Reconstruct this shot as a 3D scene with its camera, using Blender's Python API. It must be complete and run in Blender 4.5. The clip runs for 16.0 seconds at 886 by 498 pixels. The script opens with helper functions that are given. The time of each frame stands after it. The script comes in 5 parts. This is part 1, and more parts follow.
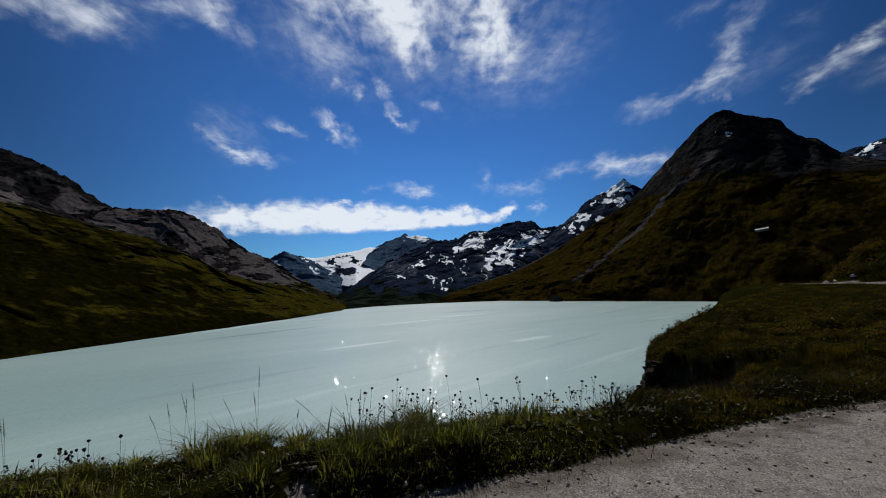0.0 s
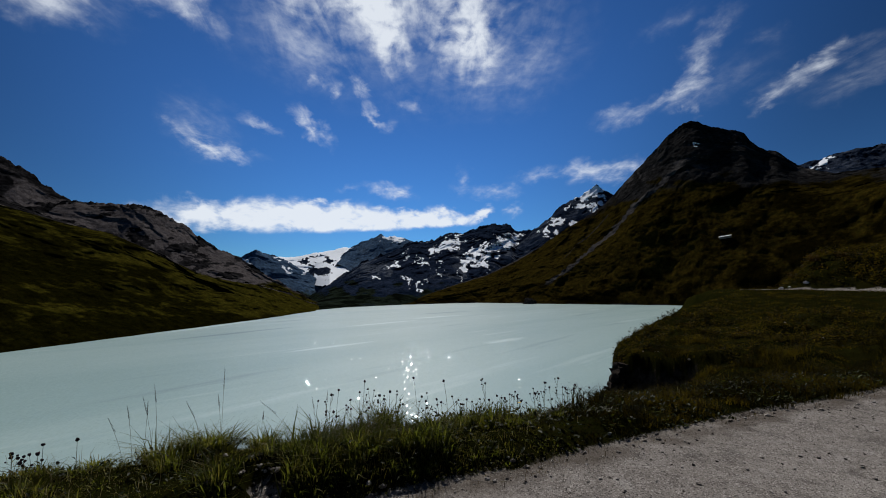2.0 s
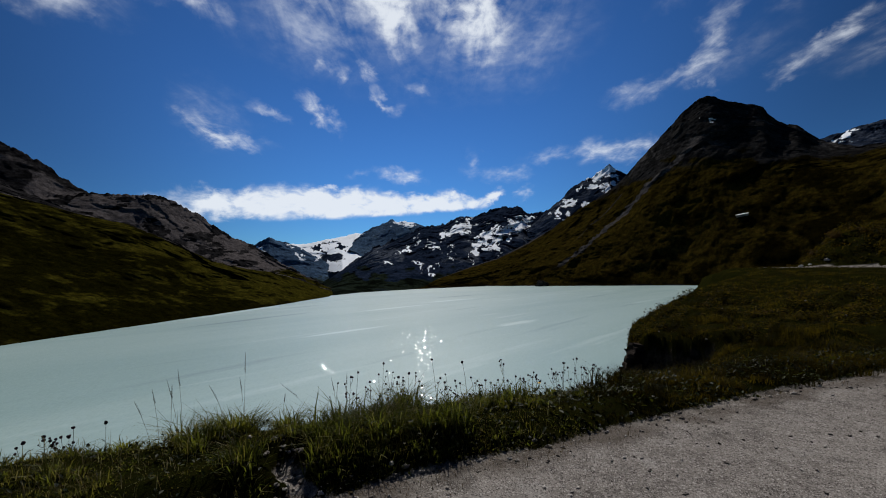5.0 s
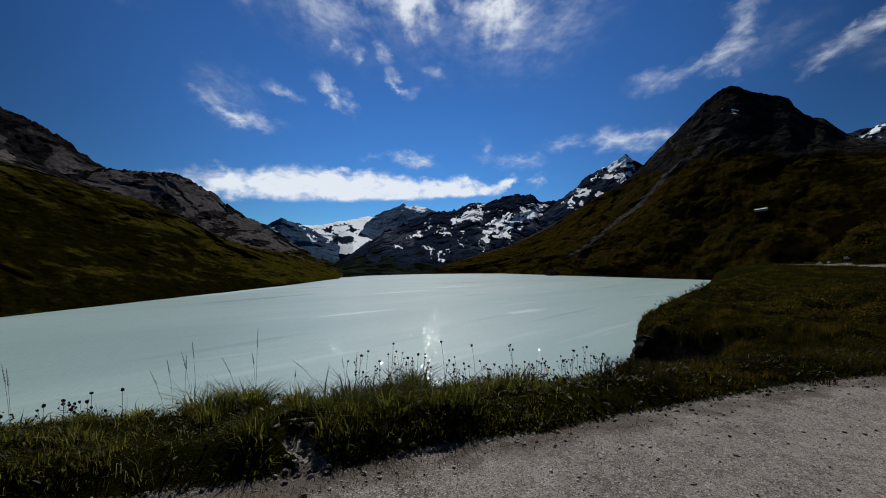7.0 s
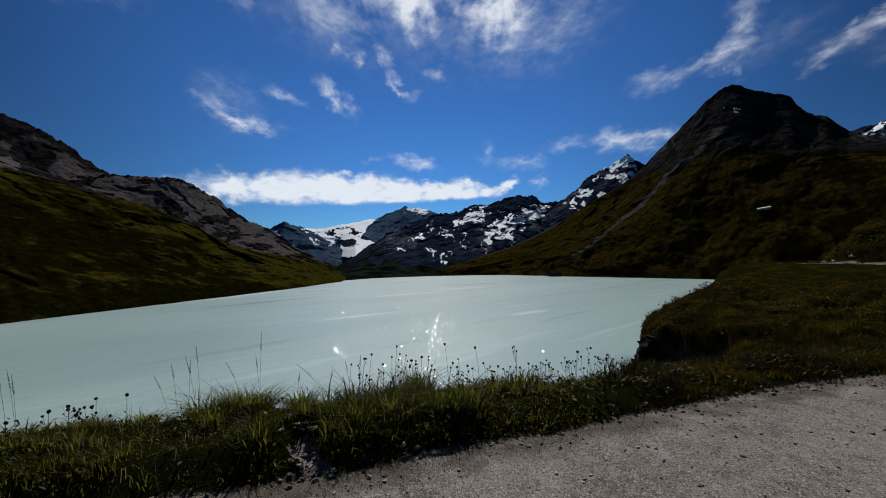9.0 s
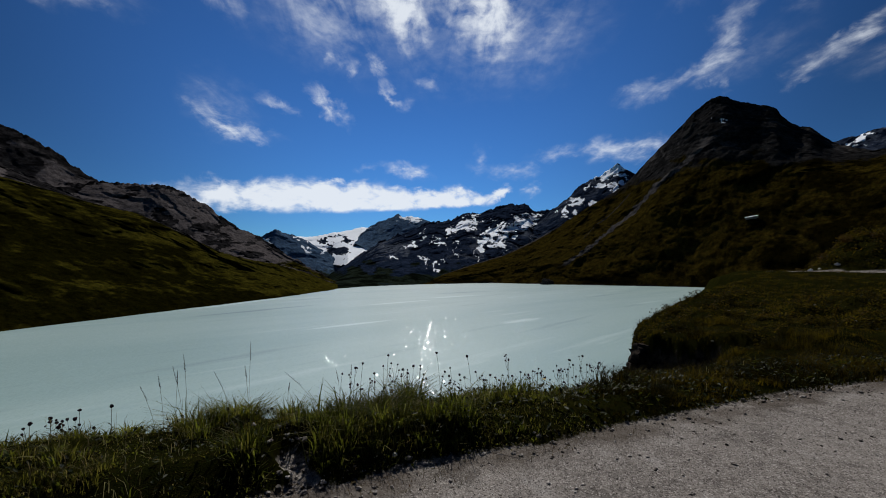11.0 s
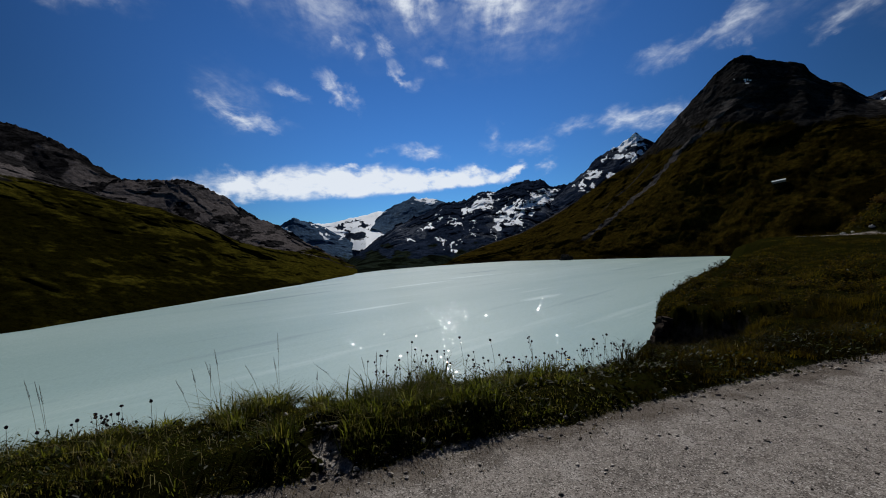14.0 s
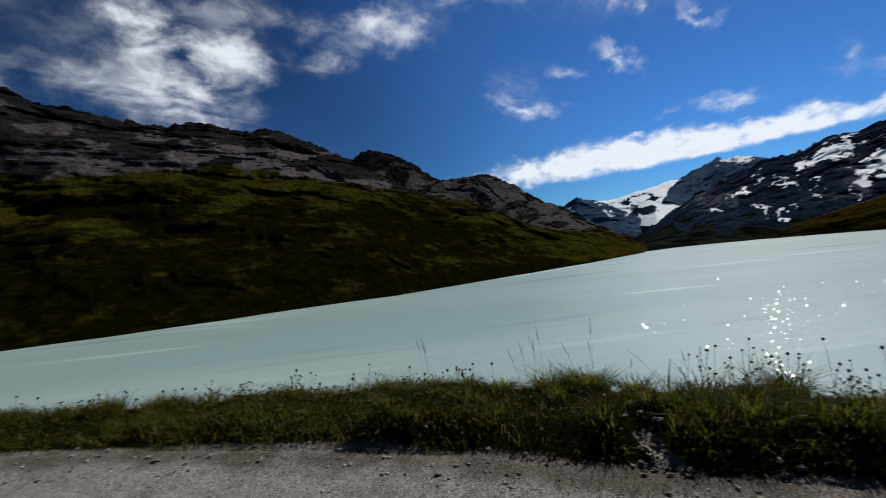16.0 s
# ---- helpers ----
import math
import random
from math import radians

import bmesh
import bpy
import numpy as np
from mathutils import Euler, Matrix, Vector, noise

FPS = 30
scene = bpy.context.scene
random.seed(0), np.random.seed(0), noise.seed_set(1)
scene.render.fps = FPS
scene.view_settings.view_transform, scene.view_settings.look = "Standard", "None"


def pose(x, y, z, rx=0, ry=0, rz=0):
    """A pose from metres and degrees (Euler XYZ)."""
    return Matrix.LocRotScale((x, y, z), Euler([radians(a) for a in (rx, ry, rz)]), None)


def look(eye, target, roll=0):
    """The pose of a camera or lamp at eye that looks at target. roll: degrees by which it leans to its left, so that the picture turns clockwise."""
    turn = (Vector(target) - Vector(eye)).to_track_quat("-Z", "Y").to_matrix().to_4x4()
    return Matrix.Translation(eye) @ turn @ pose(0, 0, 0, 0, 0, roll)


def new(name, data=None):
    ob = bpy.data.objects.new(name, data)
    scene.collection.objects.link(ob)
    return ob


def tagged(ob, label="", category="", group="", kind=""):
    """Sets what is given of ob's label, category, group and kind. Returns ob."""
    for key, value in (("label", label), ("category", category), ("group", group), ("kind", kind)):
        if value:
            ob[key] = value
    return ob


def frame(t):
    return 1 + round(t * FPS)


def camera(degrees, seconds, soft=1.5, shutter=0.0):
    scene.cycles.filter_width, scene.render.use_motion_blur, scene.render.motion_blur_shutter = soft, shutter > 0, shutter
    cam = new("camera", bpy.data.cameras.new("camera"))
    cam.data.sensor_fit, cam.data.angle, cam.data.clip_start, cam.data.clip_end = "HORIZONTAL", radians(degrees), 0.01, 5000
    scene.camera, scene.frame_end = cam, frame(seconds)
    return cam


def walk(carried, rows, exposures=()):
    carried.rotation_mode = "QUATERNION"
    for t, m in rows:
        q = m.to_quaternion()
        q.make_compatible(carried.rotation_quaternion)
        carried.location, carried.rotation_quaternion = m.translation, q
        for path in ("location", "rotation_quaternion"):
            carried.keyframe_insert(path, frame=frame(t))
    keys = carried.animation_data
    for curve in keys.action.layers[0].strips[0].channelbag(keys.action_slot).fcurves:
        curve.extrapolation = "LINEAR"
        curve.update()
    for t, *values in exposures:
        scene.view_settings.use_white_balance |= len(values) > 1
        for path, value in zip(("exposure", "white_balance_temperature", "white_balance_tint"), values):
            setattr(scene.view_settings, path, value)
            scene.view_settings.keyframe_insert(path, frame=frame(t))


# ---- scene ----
# ---------------------------------------------------------------- camera
cam = camera(94.14, 16.0, soft=1.0, shutter=0.4)
# seconds, eye x y z, pitch, lean, yaw
ROWS = [
    (0.0, -0.007, 0.010, 1.634, 5.60, 1.34, 1.12),
    (0.5, 0.024, -0.030, 1.647, 5.16, 1.63, -0.59),
    (1.0, 0.015, -0.015, 1.641, 5.52, 1.52, -1.17),
    (1.5, 0.112, -0.121, 1.678, 5.64, 1.11, -1.84),
    (2.0, 0.075, -0.107, 1.659, 5.74, 0.69, -2.31),
    (2.5, 0.107, -0.184, 1.689, 5.79, 1.26, -1.98),
    (3.0, 0.047, -0.093, 1.655, 5.65, 1.56, -1.77),
    (3.5, 0.030, -0.065, 1.635, 5.05, 2.38, -1.39),
    (4.0, 0.023, -0.058, 1.636, 4.77, 1.74, -1.25),
    (6.5, 0.013, 0.000, 1.605, 1.68, 1.81, 0.14),
    (7.0, -0.011, 0.003, 1.595, 1.60, -0.26, 0.70),
    (7.5, -0.013, 0.011, 1.593, 1.50, 0.20, 0.52),
    (8.0, -0.012, 0.005, 1.597, 1.56, 0.34, 1.30),
    (10.5, -0.012, 0.010, 1.597, 2.60, 0.23, 0.24),
    (11.0, -0.005, 0.007, 1.598, 3.00, 0.31, 0.01),
    (11.5, -0.003, 0.000, 1.607, 3.89, 0.93, 0.26),
    (12.0, 0.000, 0.000, 1.600, 4.30, 0.40, -0.00),
    (12.5, -0.011, -0.013, 1.604, 4.45, 0.12, -0.22),
    (13.0, -0.009, -0.032, 1.598, 4.55, 0.03, 1.39),
    (13.5, -0.018, -0.044, 1.623, 2.61, 1.34, 3.38),
    (14.0, -0.020, 0.030, 1.656, 0.38, 2.89, 2.47),
    (14.5, -0.044, -0.049, 1.682, 1.68, 2.91, 7.14),
    (15.0, -0.143, -0.029, 1.719, 0.73, 1.45, 21.88),
    (15.5, -0.192, -0.070, 1.729, 0.41, 3.43, 32.34),
    (16.0, -0.208, -0.136, 1.747, 0.25, 5.16, 40.64),
]
walk(cam, [(t, pose(x, y, z, 90 + p, r, w)) for t, x, y, z, p, r, w in ROWS], exposures=[(0.0, -0.28), (15.5, -0.30), (16.0, -0.18)])

# ---------------------------------------------------------------- sky and sun
SUN_AZ, SUN_EL = -3.0, 45.0        # degrees from the y axis to the right, and above the horizon
world = bpy.data.worlds.new("sky")
scene.world = world
world.use_nodes = True
wn, wl = world.node_tree.nodes, world.node_tree.links
wn.clear()
w_out, w_bg, w_sky = wn.new("ShaderNodeOutputWorld"), wn.new("ShaderNodeBackground"), wn.new("ShaderNodeTexSky")
w_sky.sky_type, w_sky.sun_disc = "NISHITA", False
w_sky.sun_elevation, w_sky.sun_rotation = radians(SUN_EL), radians(SUN_AZ)
w_sky.altitude, w_sky.air_density, w_sky.dust_density, w_sky.ozone_density = 2400, 1.0, 0.0, 3.0
w_bg.inputs["Strength"].default_value = 0.0382

# Clouds: rows of azimuth, elevation, half width, half height, turn (degrees) and density.
HIGH_CLOUDS = [(-8.6, 36.0, 4.2, 3, -35, 1.3), (-5.0, 32.4, 2.1, 3.4, 20, 1.3), (6.4, 32.6, 3.4, 3.6, 30, 1.45), (0, 38.5, 12, 4, 0, 1.0), (1, 33, 17, 8, 0, 0.6), (13, 30, 8, 5, 15, 0.36), (-16, 33.8, 7, 5, -45, 0.55), (-24, 33, 10, 5, -25, 0.32),
               (-44, 29, 6, 2.0, -5, 0.85), (-31.4, 32.6, 4.6, 1.4, -33, 1.0), (-20, 37, 5, 2, -20, 0.6)]
SMALL_CLOUDS = [(-15.6, 21.4, 2.7, 0.95, -40, 1.5), (-29.4, 18.2, 2.6, 0.9, -38, 0.7), (-25.8, 17.0, 3.6, 0.75, -4, 1.0), (-28.6, 19.6, 4.0, 3.0, -35, 0.55), (-21.9, 20.7, 2.1, 0.6, -18, 1.0), (-7.0, 23.0, 2.0, 0.65, -50, 1.0), (-5.1, 22.5, 0.9, 0.6, 30, 0.7),
                (-12.9, 26.0, 0.7, 1.0, 10, 0.8), (-15.0, 27.2, 1.0, 0.8, -20, 0.6), (-9.1, 26.9, 0.6, 1.1, 15, 0.7), (-1.6, 25.3, 1.2, 0.9, 20, 0.65), (-5.1, 13.8, 3.1, 0.8, -6, 1.1), (-3.8, 12.9, 1.5, 0.7, 0, 0.6), (-10.7, 13.9, 1.1, 0.4, 0, 0.6),
                (4.9, 15.2, 1.1, 2.0, -15, 0.75), (9.6, 13.4, 2.9, 0.9, -6, 1.0)]
SIDE_CLOUDS = [(16.0, 15.3, 3.4, 0.8, 7, 0.85), (21.3, 15.5, 1.6, 1.4, 35, 1.0), (25.9, 15.2, 3.4, 1.2, 3, 1.25), (12.4, 10.8, 1.4, 0.7, 10, 1.0), (26.2, 21.5, 2.5, 1.2, 12, 0.85), (30.4, 21.9, 3.0, 0.8, 18, 0.55), (34.0, 23.3, 2.3, 1.2, 38, 0.75),
               (35.6, 25.8, 1.9, 1.5, 50, 0.6), (37.6, 28.4, 2.4, 1.2, 25, 0.7), (38, 23.2, 5, 2.0, 12, 0.4), (35, 20.8, 0.6, 0.9, 0, 0.5), (41.7, 20.3, 1.8, 1.0, 40, 0.8), (44.1, 21.0, 2.7, 1.0, 25, 0.6), (46.2, 22.3, 2.2, 0.8, 40, 0.55), (48.4, 22.8, 2.8, 0.7, 8, 0.65),
               (48.7, 20.2, 3.8, 1.5, 12, 0.55), (33, 30.5, 3.4, 1.0, 10, 0.45), (42.5, 26.3, 1.4, 0.7, 0, 0.35)]
BAND_CLOUDS = [(-29, 9.3, 6, 1.9, 4, 1.6), (-20, 9.8, 8, 2.2, 2, 2.0), (-12, 9.9, 6, 2.0, 0, 2.0), (-5, 9.6, 5, 1.5, 0, 1.9), (0.5, 9.9, 4.5, 1.4, 0, 1.9), (5.0, 9.8, 3.0, 1.0, 5, 1.7), (8.2, 10.7, 1.3, 0.9, 30, 1.3)]
LEFT_CLOUDS = [(-75.5, 27.4, 3.4, 2.0, -25, 1.1), (-70, 25.5, 6, 3.2, -12, 1.3), (-64.5, 24.8, 4.2, 2.4, 0, 1.2), (-71.5, 20.0, 6.5, 3.6, -10, 1.5), (-83, 20.2, 7, 1.8, 0, 0.85), (-47.8, 29.2, 4, 1.6, 10, 1.1), (-43.5, 27.4, 2.6, 1.5, 15, 1.0), (-53.2, 25.3, 3.8, 1.4, 15, 1.1),
               (-36, 31.5, 4, 1.2, 0, 0.9), (-56.5, 28.8, 4, 1.5, 0, 0.8), (-64, 30, 5, 1.6, 0, 0.8), (-80, 25, 6, 4, 0, 0.4), (-95, 27, 8, 3, 0, 0.7)]


def w_math(op, a, b=0.0, c=0.0):
    n = wn.new("ShaderNodeMath")
    n.operation = op
    for s, v in zip(n.inputs, (a, b, c)):
        if isinstance(v, (int, float)):
            s.default_value = v
        else:
            wl.new(v, s)
    return n.outputs[0]


w_dir, w_sep, w_pol = wn.new("ShaderNodeTexCoord"), wn.new("ShaderNodeSeparateXYZ"), wn.new("ShaderNodeCombineXYZ")
wl.new(w_dir.outputs["Generated"], w_sep.inputs[0])
wl.new(w_math("MULTIPLY", w_math("ARCTAN2", w_sep.outputs[0], w_sep.outputs[1]), 57.2958), w_pol.inputs[0])
wl.new(w_math("MULTIPLY", w_math("ARCSINE", w_sep.outputs[2]), 57.2958), w_pol.inputs[1])


def w_noise(scale, detail, rough, stretch, turn, warp):
    m, n = wn.new("ShaderNodeMapping"), wn.new("ShaderNodeTexNoise")
    m.inputs["Rotation"].default_value, m.inputs["Scale"].default_value = (0, 0, radians(turn)), stretch
    n.inputs["Scale"].default_value, n.inputs["Detail"].default_value, n.inputs["Roughness"].default_value, n.inputs["Distortion"].default_value = scale, detail, rough, warp
    wl.new(w_pol.outputs[0], m.inputs[0])
    wl.new(m.outputs[0], n.inputs["Vector"])
    return n


# the blobs' own place is stirred a little, so that their rims fray
w_stir, w_add = w_noise(0.35, 5, 0.6, (1, 1.4, 1), 0, 0.3), wn.new("ShaderNodeVectorMath")
w_sub = wn.new("ShaderNodeVectorMath")
w_sub.operation, w_add.operation = "SUBTRACT", "MULTIPLY_ADD"
w_sub.inputs[1].default_value = (0.5, 0.5, 0.5)
wl.new(w_stir.outputs["Color"], w_sub.inputs[0])
wl.new(w_sub.outputs[0], w_add.inputs[0])
w_add.inputs[1].default_value = (5.5, 3.4, 0)
wl.new(w_pol.outputs[0], w_add.inputs[2])
w_split = wn.new("ShaderNodeSeparateXYZ")
wl.new(w_pol.outputs[0], w_split.inputs[0])
w_base = wn.new("ShaderNodeMapRange")                # the long cloud bank has a level base
w_base.interpolation_type = "SMOOTHSTEP"
w_base.inputs["From Min"].default_value, w_base.inputs["From Max"].default_value = 8.1, 9.1
wl.new(w_math("MULTIPLY_ADD", w_split.outputs[0], -0.05, w_split.outputs[1]), w_base.inputs["Value"])
# cirrus hangs in one high sheet: its fibres all run the same way over the ground
w_flat, w_height = wn.new("ShaderNodeCombineXYZ"), w_math("ADD", w_math("MAXIMUM", w_sep.outputs[2], 0.0), 0.05)
wl.new(w_math("DIVIDE", w_sep.outputs[0], w_height), w_flat.inputs[0])
wl.new(w_math("DIVIDE", w_sep.outputs[1], w_height), w_flat.inputs[1])


def w_fibre(scale, turn, detail, warp):
    m, n = wn.new("ShaderNodeMapping"), wn.new("ShaderNodeTexNoise")
    m.inputs["Rotation"].default_value, m.inputs["Scale"].default_value = (0, 0, radians(turn)), scale
    n.inputs["Scale"].default_value, n.inputs["Detail"].default_value, n.inputs["Roughness"].default_value, n.inputs["Distortion"].default_value = 1.0, detail, 0.62, warp
    wl.new(w_flat.outputs[0], m.inputs[0])
    wl.new(m.outputs[0], n.inputs["Vector"])
    return n.outputs["Fac"]


def w_range(value, low, high, to_low=0.0, to_high=1.0, soft=True):
    n = wn.new("ShaderNodeMapRange")
    n.interpolation_type = "SMOOTHSTEP" if soft else "LINEAR"
    for key, v in (("From Min", low), ("From Max", high), ("To Min", to_low), ("To Max", to_high)):
        n.inputs[key].default_value = v
    wl.new(value, n.inputs["Value"])
    return n.outputs["Result"]


def w_field(rows, grow):
    total = 0.0
    for row in rows:
        m, length = wn.new("ShaderNodeMapping"), wn.new("ShaderNodeVectorMath")
        m.vector_type, length.operation = "TEXTURE", "LENGTH"
        m.inputs["Location"].default_value, m.inputs["Rotation"].default_value, m.inputs["Scale"].default_value = (row[0], row[1], 0), (0, 0, radians(row[4])), (row[2] * grow, row[3] * grow, 1)
        wl.new(w_add.outputs[0], m.inputs[0])
        wl.new(m.outputs[0], length.inputs[0])
        total = w_math("MULTIPLY_ADD", w_math("MAXIMUM", w_math("SUBTRACT", 1.0, length.outputs["Value"]), 0.0), row[5], total)
    return total


w_puff = w_noise(0.5, 6, 0.52, (0.8, 1.5, 1), 0, 0.25).outputs["Fac"]
w_streak = w_math("ADD", w_math("MULTIPLY", w_fibre((9, 2.6, 1), 6, 7, 0.9), 0.5), w_math("MULTIPLY", w_fibre((4.0, 3.4, 1), -14, 6, 1.1), 0.5))
w_cirrus = w_math("MULTIPLY", w_field((*HIGH_CLOUDS, *SMALL_CLOUDS, *SIDE_CLOUDS), 1.6), w_range(w_math("ADD", w_math("MULTIPLY", w_streak, 0.68), w_math("MULTIPLY", w_puff, 0.32)), 0.35, 0.62, 0.04, 1.3, False))
w_billow = w_math("MULTIPLY", w_field(LEFT_CLOUDS, 1.6), w_range(w_math("ADD", w_math("MULTIPLY", w_streak, 0.3), w_math("MULTIPLY", w_noise(0.22, 9, 0.58, (0.8, 1.3, 1), 0, 0.5).outputs["Fac"], 0.7)), 0.36, 0.62, 0.05, 1.25, False))
w_bank = w_math("MULTIPLY", w_math("MULTIPLY", w_field(BAND_CLOUDS, 1.35), w_base.outputs["Result"]), w_range(w_puff, 0.28, 0.62, 0.35, 1.2, False))
w_veil = w_math("MAXIMUM", w_range(w_math("ADD", w_cirrus, w_billow), 0.0, 1.85, 0.0, 0.9), w_range(w_bank, 0.05, 1.5, 0.0, 0.93))
w_deep, w_mix = wn.new("ShaderNodeGamma"), wn.new("ShaderNodeMix")
w_deep.inputs["Gamma"].default_value = 1.5
w_mix.data_type = "RGBA"
w_mix.inputs[7].default_value = (25.6, 27.2, 29.2, 1)
wl.new(w_sky.outputs[0], w_deep.inputs["Color"])
wl.new(w_veil, w_mix.inputs[0])
w_clear = wn.new("ShaderNodeMix")
w_clear.data_type, w_clear.blend_type = "RGBA", "MULTIPLY"
w_clear.inputs[0].default_value = 1.0
w_clear.inputs[7].default_value = (0.58, 0.92, 1.04, 1)          # clear mountain air
wl.new(w_deep.outputs[0], w_clear.inputs[6])
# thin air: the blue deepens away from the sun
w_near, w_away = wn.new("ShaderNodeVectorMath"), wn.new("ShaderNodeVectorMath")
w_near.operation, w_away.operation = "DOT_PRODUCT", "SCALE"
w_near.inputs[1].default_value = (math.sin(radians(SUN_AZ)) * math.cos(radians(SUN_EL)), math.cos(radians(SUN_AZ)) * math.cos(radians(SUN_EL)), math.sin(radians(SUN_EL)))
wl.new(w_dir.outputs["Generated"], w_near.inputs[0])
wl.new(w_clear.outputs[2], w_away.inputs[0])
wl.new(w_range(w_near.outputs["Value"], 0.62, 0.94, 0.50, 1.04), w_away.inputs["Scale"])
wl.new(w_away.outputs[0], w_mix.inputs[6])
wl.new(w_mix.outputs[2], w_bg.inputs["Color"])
wl.new(w_bg.outputs[0], w_out.inputs["Surface"])

sun = new("sun", bpy.data.lights.new("sun", "SUN"))
sun.data.energy, sun.data.angle, sun.data.color = 5.0, radians(0.53), (1.0, 0.95, 0.87)
az, el = radians(SUN_AZ), radians(SUN_EL)
sun.matrix_world = look((math.sin(az) * math.cos(el) * 50, math.cos(az) * math.cos(el) * 50, math.sin(el) * 50), (0, 0, 0))


# ---------------------------------------------------------------- materials
class Nodes:
    """A small builder for node materials."""

    def __init__(self, name):
        self.mat = bpy.data.materials.new(name)
        self.mat.use_nodes = True
        self.tree = self.mat.node_tree
        self.bsdf = self.tree.nodes["Principled BSDF"]
        self.bsdf.inputs["Specular IOR Level"].default_value = 0.0
        self.geo = self.tree.nodes.new("ShaderNodeNewGeometry")
        self.pos = self.geo.outputs["Position"]

    def link(self, a, b):
        self.tree.links.new(a, b)

    def put(self, socket, value):
        if isinstance(value, (int, float)):
            socket.default_value = value
        elif isinstance(value, tuple):
            socket.default_value = (*value, 1.0)[:len(socket.default_value)]
        else:
            self.link(value, socket)

    def math(self, op, a, b=0.0, c=0.0):
        n = self.tree.nodes.new("ShaderNodeMath")
        n.operation = op
        for s, v in zip(n.inputs, (a, b, c)):
            self.put(s, v)
        return n.outputs[0]

    def noise(self, scale, detail=4.0, rough=0.55, stretch=None, vector=None, turn=None):
        v = vector or self.pos
        if stretch:
            m = self.tree.nodes.new("ShaderNodeMapping")
            m.inputs["Scale"].default_value = stretch
            if turn:
                m.inputs["Rotation"].default_value = turn
            self.link(v, m.inputs["Vector"])
            v = m.outputs[0]
        n = self.tree.nodes.new("ShaderNodeTexNoise")
        n.inputs["Scale"].default_value, n.inputs["Detail"].default_value, n.inputs["Roughness"].default_value = scale, detail, rough
        self.link(v, n.inputs["Vector"])
        return n.outputs["Fac"]

    def cells(self, scale, out="Distance"):
        n = self.tree.nodes.new("ShaderNodeTexVoronoi")
        n.inputs["Scale"].default_value = scale
        self.link(self.pos, n.inputs["Vector"])
        return n.outputs[out]

    def step(self, value, low, high):
        n = self.tree.nodes.new("ShaderNodeMapRange")
        n.interpolation_type = "SMOOTHSTEP"
        self.put(n.inputs["Value"], value)
        n.inputs["From Min"].default_value, n.inputs["From Max"].default_value = low, high
        return n.outputs["Result"]

    def mix(self, fac, a, b):
        n = self.tree.nodes.new("ShaderNodeMix")
        n.data_type = "RGBA"
        self.put(n.inputs[0], fac)
        self.put(n.inputs[6], a)
        self.put(n.inputs[7], b)
        return n.outputs[2]

    def times(self, color, value):
        n = self.tree.nodes.new("ShaderNodeVectorMath")
        n.operation = "SCALE"
        self.link(color, n.inputs[0])
        self.put(n.inputs["Scale"], value)
        return n.outputs[0]

    def attr(self, name):
        n = self.tree.nodes.new("ShaderNodeAttribute")
        n.attribute_name = name
        return n.outputs["Fac"]

    def island(self):
        return self.geo.outputs["Random Per Island"]

    def chance(self):
        return self.tree.nodes.new("ShaderNodeObjectInfo").outputs["Random"]

    def bump(self, height, strength, distance):
        n = self.tree.nodes.new("ShaderNodeBump")
        n.inputs["Strength"].default_value, n.inputs["Distance"].default_value = strength, distance
        self.link(height, n.inputs["Height"])
        self.link(n.outputs[0], self.bsdf.inputs["Normal"])

    def done(self, color, rough=0.9, **more):
        self.put(self.bsdf.inputs["Base Color"], color)
        self.put(self.bsdf.inputs["Roughness"], rough)
        for key, value in more.items():
            self.put(self.bsdf.inputs[key.replace("_", " ")], value)
        return self.mat


